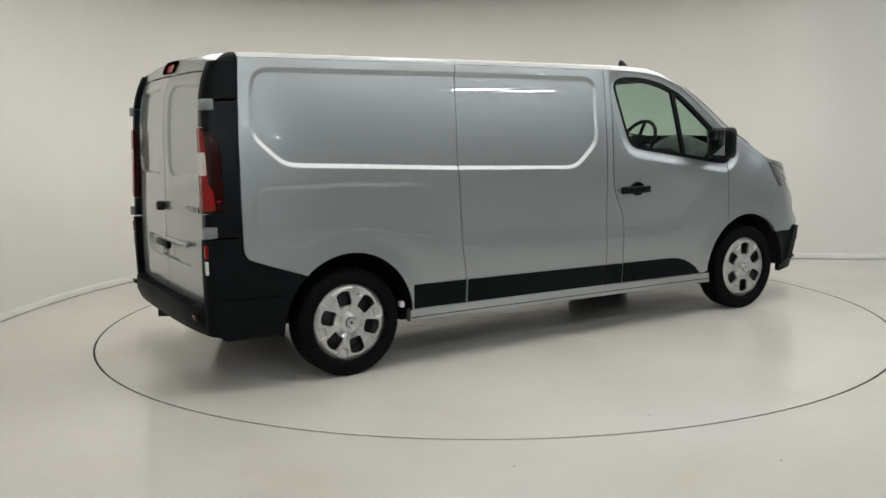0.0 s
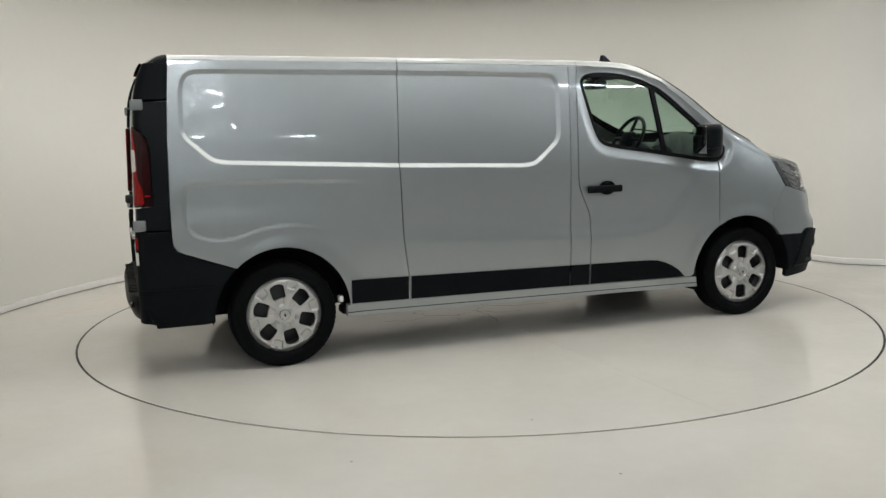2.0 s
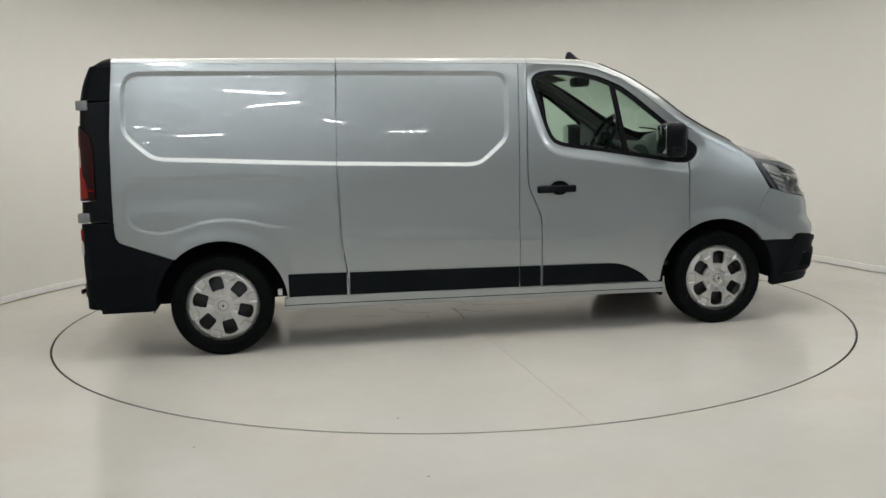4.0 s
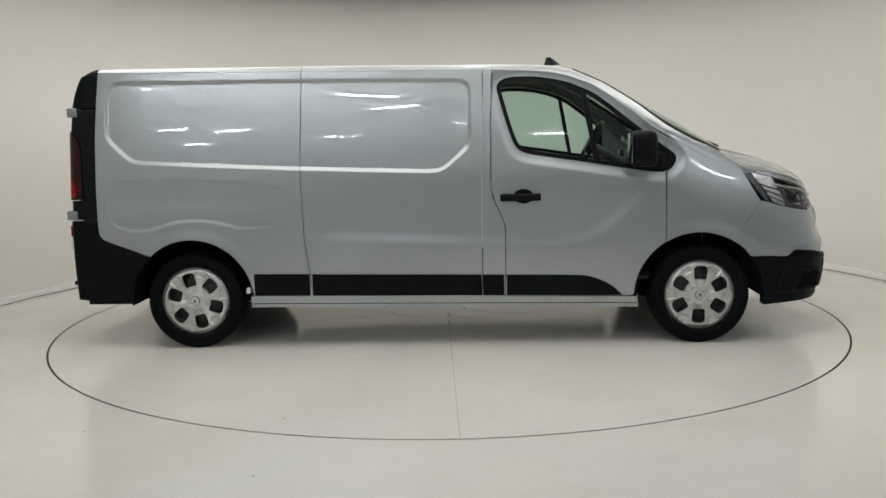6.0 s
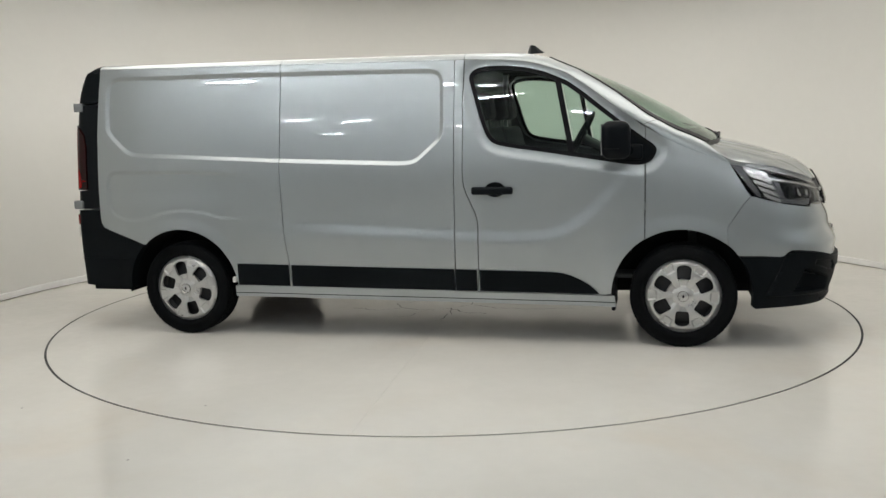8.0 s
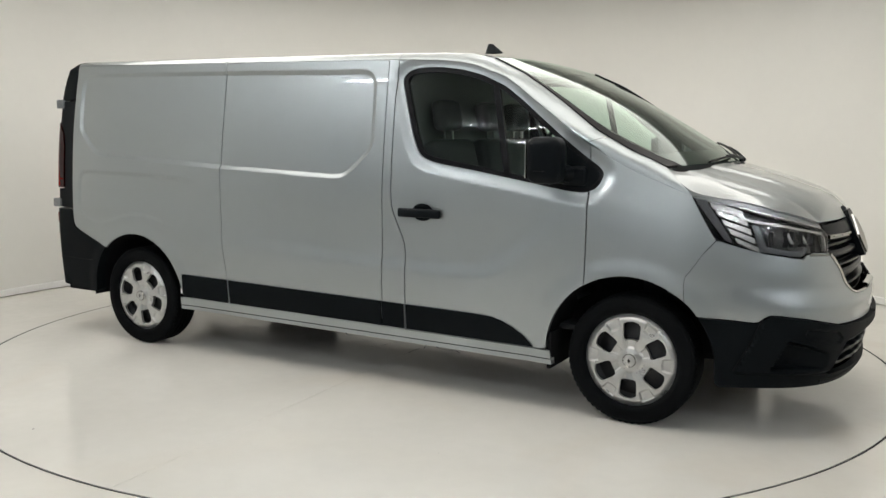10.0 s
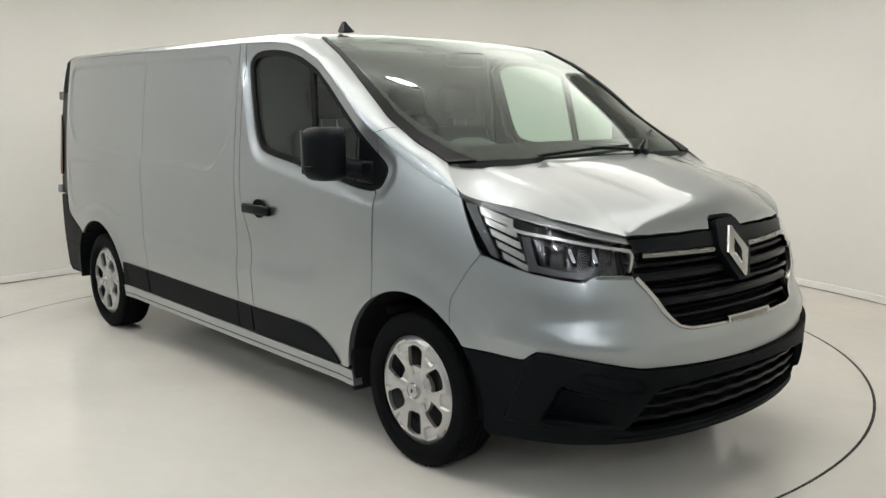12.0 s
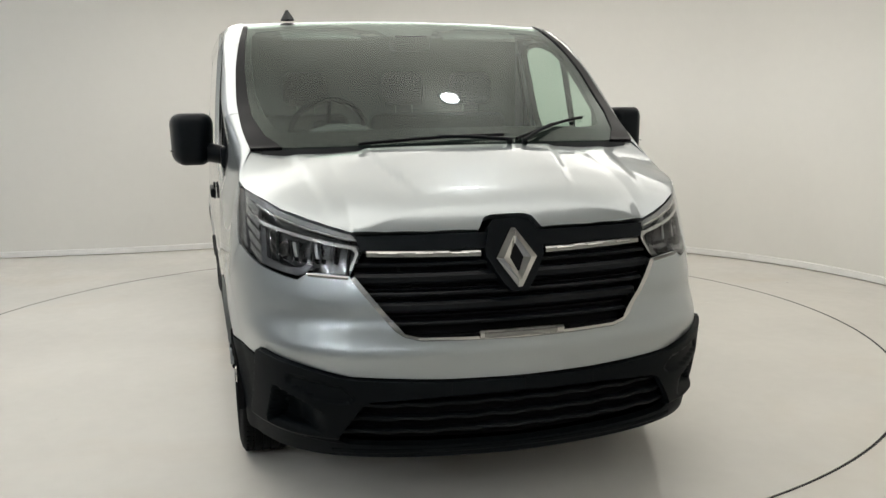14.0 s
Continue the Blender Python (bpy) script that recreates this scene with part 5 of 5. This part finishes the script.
def make_wheel(turn):
    w = new("wheel")
    w.parent = van
    prof = [(.205, .09), (.24, .106), (.285, .108), (.312, .102), (.327, .092), (.334, .078)]
    for y in (.05, .015, -.02, -.055):
        prof += [(.336, y + .008), (.336, y), (.329, y - .001), (.329, y - .008), (.336, y - .009)]
    prof += [(.334, -.078), (.327, -.092), (.318, -.098), (.312, -.1015), (.308, -.1015), (.285, -.108), (.262, -.109), (.258, -.1075), (.252, -.104), (.244, -.098), (.238, -.086)]
    part("tyre", revolve(prof, 96), RUBBER, w, "black tyre")
    bm = bmesh.new()
    for i in range(64):
        t = 2 * math.pi * i / 64
        m = Matrix.Rotation(-t, 4, "Y") @ Matrix.Translation((.3302, -.073, 0)) @ Matrix.Rotation(radians(25), 4, "X")
        r = bmesh.ops.create_cube(bm, size=1, matrix=m @ Matrix.Diagonal((.010, .024, .020, 1)))
    part("tread", bm, RUBBER, w, smooth=False)["kind"] = "stuff"
    cap_ = part("hubcap", to_mesh("hubcap", *sheet([(.240 * math.cos(2 * math.pi * i / 72), .240 * math.sin(2 * math.pi * i / 72)) for i in range(72)], hub_face, step=.0045, gap=0, depth=.018, holes=[vent(90 + 60 * k) for k in range(6)])), HUB, w, "silver six-spoke hubcap")
    cap_.location = (0, -.088, 0)
    part("centre_cap", revolve([(.0001, -.113), (.026, -.1125), (.034, -.110), (.037, -.10)], 32), HUB, w)
    part("centre_ring", revolve([(.031, -.1105), (.0335, -.1135), (.036, -.1085)], 32), CHROME, w)
    dm = bmesh.new()
    d4 = [dm.verts.new(p) for p in ((0, -.1145, .013), (.0085, -.1145, 0), (0, -.1145, -.013), (-.0085, -.1145, 0))]
    dm.faces.new(d4[::-1])
    part("cap_badge", dm, DARKMETAL, w, smooth=False)
    part("steel_rim", revolve([(.236, -.080), (.215, -.05), (.19, -.03), (.16, -.035), (.12, -.05), (.08, -.045), (.0001, -.045)], 64), DARKMETAL, w, "dark steel rim behind the hubcap")
    for k in range(5):
        t = radians(18 + 72 * k)
        part("wheel_bolt", revolve([(.0001, -.065), (.009, -.064), (.010, -.045)], 12), CHROME, w).location = (.057 * math.cos(t), 0, .057 * math.sin(t))
    for o in w.children:
        o.data.transform(Matrix.Translation(o.location))
        o.location = (0, 0, 0)
    w.matrix_basis = pose(0, 0, 0, 0, turn, 0)
    return w


WY = .842
w0 = make_wheel(0)
w0.matrix_basis = pose(1.749, -WY, .336, 0, 2, 0)
for m in (pose(-1.749, -WY, .336, 0, -14, 0), pose(1.749, WY, .336, 0, 20, 180), pose(-1.749, WY, .336, 0, 40, 180)):
    copy_thing(w0, m)

# wheel wells and the underside
def well(cx, sgn):
    bm = bmesh.new()
    rows = []
    for y in (.962, .62):
        rows.append([bm.verts.new((cx + .44 * math.cos(t), -y * sgn, .335 + .44 * math.sin(t))) for t in np.linspace(-.04, math.pi + .06, 33)])
    for i in range(32):
        bm.faces.new((rows[0][i], rows[0][i + 1], rows[1][i + 1], rows[1][i]))
    bm.faces.new(rows[1])
    return bm


for cx in (-1.75, 1.735):
    for sgn in (1, -1):
        part("wheel_well", well(cx, sgn), UNDER, van, "black wheel well liner")
for sgn in (1, -1):
    part("mud_guard", bm_box(1.312, -.79 * sgn, .335, .026, .33, .20, .008), UNDER, van, "black guard behind the front wheel")
part("underbody", bm_box(0, 0, .36, 5.16, 1.20, .10, .02), UNDER, van, "dark underbody")
for x0, x1 in ((-1.32, 1.30), (-2.52, -2.20)):
    for sgn in (1, -1):
        part("floor_edge", bm_box((x0 + x1) / 2, .755 * sgn, .345, x1 - x0, .33, .06, .01), UNDER, van)
for x in (-1.749, 1.749):
    part("axle", tube([(x, -.75, .335), (x, .75, .335)], .05, 12), UNDER, van)
part("exhaust", tube([(.9, .3, .25), (-1.2, .32, .24), (-2.3, .45, .25), (-2.55, .55, .25)], .032, 10), DARKMETAL, van)
for sgn in (1, -1):
    part("jacking_bracket", bm_box(-1.30, -.78 * sgn, .305, .10, .12, .05, .01), UNDER, van)
    part("white_bracket", bm_box(-1.375, -.90 * sgn, .40, .03, .05, .04, .006), KERB, van)

# ---- cab ----
part("bulkhead", bm_box(.30, 0, 1.12, .03, 1.72, 1.52, .01), BULKHEAD, van, "grey bulkhead behind the seats")
part("cab_floor", bm_box(1.1, 0, .44, 1.7, 1.6, .03, .005), CABIN, van)
part("headliner", to_mesh("headliner", *sheet([(.31, -.80), (.80, -.80), (.80, .80), (.31, .80)], lambda x, y: roof_top(x, y) - np.array((0, 0, .05)), step=.06, gap=0, depth=.004)), LINER, van, "pale headliner")
card = [(.36, .42), (1.30, .42), (1.30, .75), (1.49, .78), (1.49, 1.165), (1.2, 1.205), (.87, 1.26), (.58, 1.305), (.48, 1.37), (.43, 1.50), (.385, 1.70), (.36, 1.78)]
inner_skin = lambda s, z: skin(s, z) + np.array((0, .055, 0))
panel("door_card", card, inner_skin, CABIN, van, True, "dark grey inner door panel", step=.05, gap=0, depth=.01)
frame_in = [(.36, 1.78), (.385, 1.80), (.43, 1.845), (.62, 1.85), (.87, 1.80), (1.02, 1.74), (1.24, 1.57), (1.43, 1.42), (1.49, 1.37), (1.49, 1.44), (1.24, 1.60), (1.02, 1.765), (.87, 1.83), (.6, 1.872), (.36, 1.88)]
panel("door_frame_lining", frame_in, lambda s, z: skin(s, z) + np.array((0, .03, 0)), CABIN, van, True, step=.04, gap=0, depth=.02)

dash = bmesh.new()
def dash_x(x, y):
    """Keeps the dashboard behind the foot of the windscreen."""
    return x if x < 1.5 else 1.5 + (x - 1.5) * (0.45 - 0.15 * (y / .853) ** 2 - .03) / .45


prof = [(1.42, .60), (1.36, .85), (1.34, 1.06), (1.36, 1.20), (1.43, 1.275), (1.55, 1.305), (1.70, 1.31), (1.84, 1.30), (1.95, 1.285), (1.95, .60)]
rows = []
for i in range(25):
    y = -.83 + 1.66 * i / 24
    hump = .10 * math.exp(-((y + .42) / .19) ** 4)
    dip = -.05 * math.exp(-((y - .05) / .16) ** 4)
    rows.append([dash.verts.new((dash_x(x, y) + dip * (x < 1.5 and .8 < z < 1.18), y, z + hump * (z > 1.15) * (1 if x < 1.6 else .5 if x < 1.75 else 0))) for x, z in prof])
for a, b in zip(rows, rows[1:]):
    for k in range(len(prof) - 1):
        dash.faces.new((a[k], b[k], b[k + 1], a[k + 1]))
bmesh.ops.recalc_face_normals(dash, faces=dash.faces)
dashboard = part("dashboard", dash, CABIN, van, "dark grey dashboard")
part("centre_screen", bm_box(1.345, .02, 1.24, .03, .22, .15, .01), GLOSS, dashboard)
for y in (-.68, -.17, .18, .70):
    part("air_vent", bm_box(1.345, y, 1.15, .03, .11, .06, .012), GLOSS, dashboard)
sw = new("steering_wheel")
sw.parent = van
bm = bmesh.new()
rings = []
for i in range(40):
    t = 2 * math.pi * i / 40
    rings.append([bm.verts.new(((.185 + .015 * math.cos(k * math.pi / 4)) * math.cos(t), (.185 + .015 * math.cos(k * math.pi / 4)) * math.sin(t), .015 * math.sin(k * math.pi / 4))) for k in range(8)])
for i in range(40):
    for k in range(8):
        a, b = rings[i], rings[(i + 1) % 40]
        bm.faces.new((a[k], b[k], b[(k + 1) % 8], a[(k + 1) % 8]))
bmesh.ops.recalc_face_normals(bm, faces=bm.faces)
part("rim", bm, SATIN, sw)
part("boss", bm_box(0, 0, .0, .15, .12, .05, .02, 3), SATIN, sw)
for t in (0, 180, 270):
    c, s_ = math.cos(radians(t)), math.sin(radians(t))
    part("spoke", tube([(.05 * c, .05 * s_, 0), (.18 * c, .18 * s_, 0)], .014, 8), SATIN, sw)
part("column", tube([(0, 0, -.02), (0, 0, -.30)], .035, 10), CABIN, sw)
sw.matrix_basis = pose(1.065, -.42, 1.355, 0, -62, 0) @ pose(0, 0, 0, 0, 0, 90)


def seat(y, width):
    s_ = new("seat")
    s_.parent = van
    part("cushion", bm_box(.86, y, .80, .48, width, .14, .05, 4), CLOTH, s_)
    part("seat_base", bm_box(.84, y, .60, .40, width * .85, .28, .02), CABIN, s_)
    bm = bm_box(0, 0, .30, .13, width * .96, .62, .05, 4)
    bm.transform(Matrix.Translation((.56, y, .84)) @ Matrix.Rotation(radians(-14), 4, "Y"))
    part("backrest", bm, CLOTH, s_)
    n = 1 if width < .6 else 2
    for k in range(n):
        yy = y + (k - (n - 1) / 2) * width * .48
        bm = bm_box(0, 0, 0, .10, .25, .19, .045, 4)
        bm.transform(Matrix.Translation((.405, yy, 1.58)) @ Matrix.Rotation(radians(-10), 4, "Y"))
        part("headrest", bm, CLOTH, s_)
        for d in (-.05, .05):
            part("headrest_post", tube([(.42, yy + d, 1.42), (.41, yy + d, 1.54)], .006, 6), CHROME, s_)
    return s_


seat(-.45, .5)
seat(.33, .86)
part("rear_view_sensor", bm_box(1.03, .02, 1.795, .11, .20, .075, .02), SEAL, van, "dark sensor box behind the windscreen")
for sgn in (-1, 1):
    bm = bm_box(0, 0, 0, .16, .40, .018, .007)
    bm.transform(Matrix.Translation((.90, .42 * sgn, 1.845)) @ Matrix.Rotation(radians(18), 4, "Y"))
    part("sun_visor", bm, TRIM, van, "grey sun visor")

# dark linings of the front pillars and roof rails inside the cab
for flip in (False, True):
    us, vs = np.linspace(1.9, 12.2, 70), np.linspace(0, 1, 6)
    U, Vv = (g.ravel() for g in np.meshgrid(us, vs, indexing="ij"))
    P = rail(U, Vv) + np.array((-.012, .03, -.022))
    F = [(i * 6 + j, i * 6 + j + 1, i * 6 + j + 7, i * 6 + j + 6) for i in range(69) for j in range(5)]
    N = np.tile((0.0, 0.8, -0.6), (len(P), 1))
    part("pillar_lining", to_mesh("pillar_lining", P, F, N, flip), TRIM, van, "grey pillar lining")
    V, F, N = sheet([(1.33, 1.20), (1.56, 1.22), (1.60, 1.28), (1.43, 1.42), (1.33, 1.49)], lambda s, z: skin(s, z) + np.array((0, .035, 0)), step=.03, gap=0, depth=.004)
    part("window_corner_trim", to_mesh("window_corner_trim", V, F, N, flip), TRIM, van)
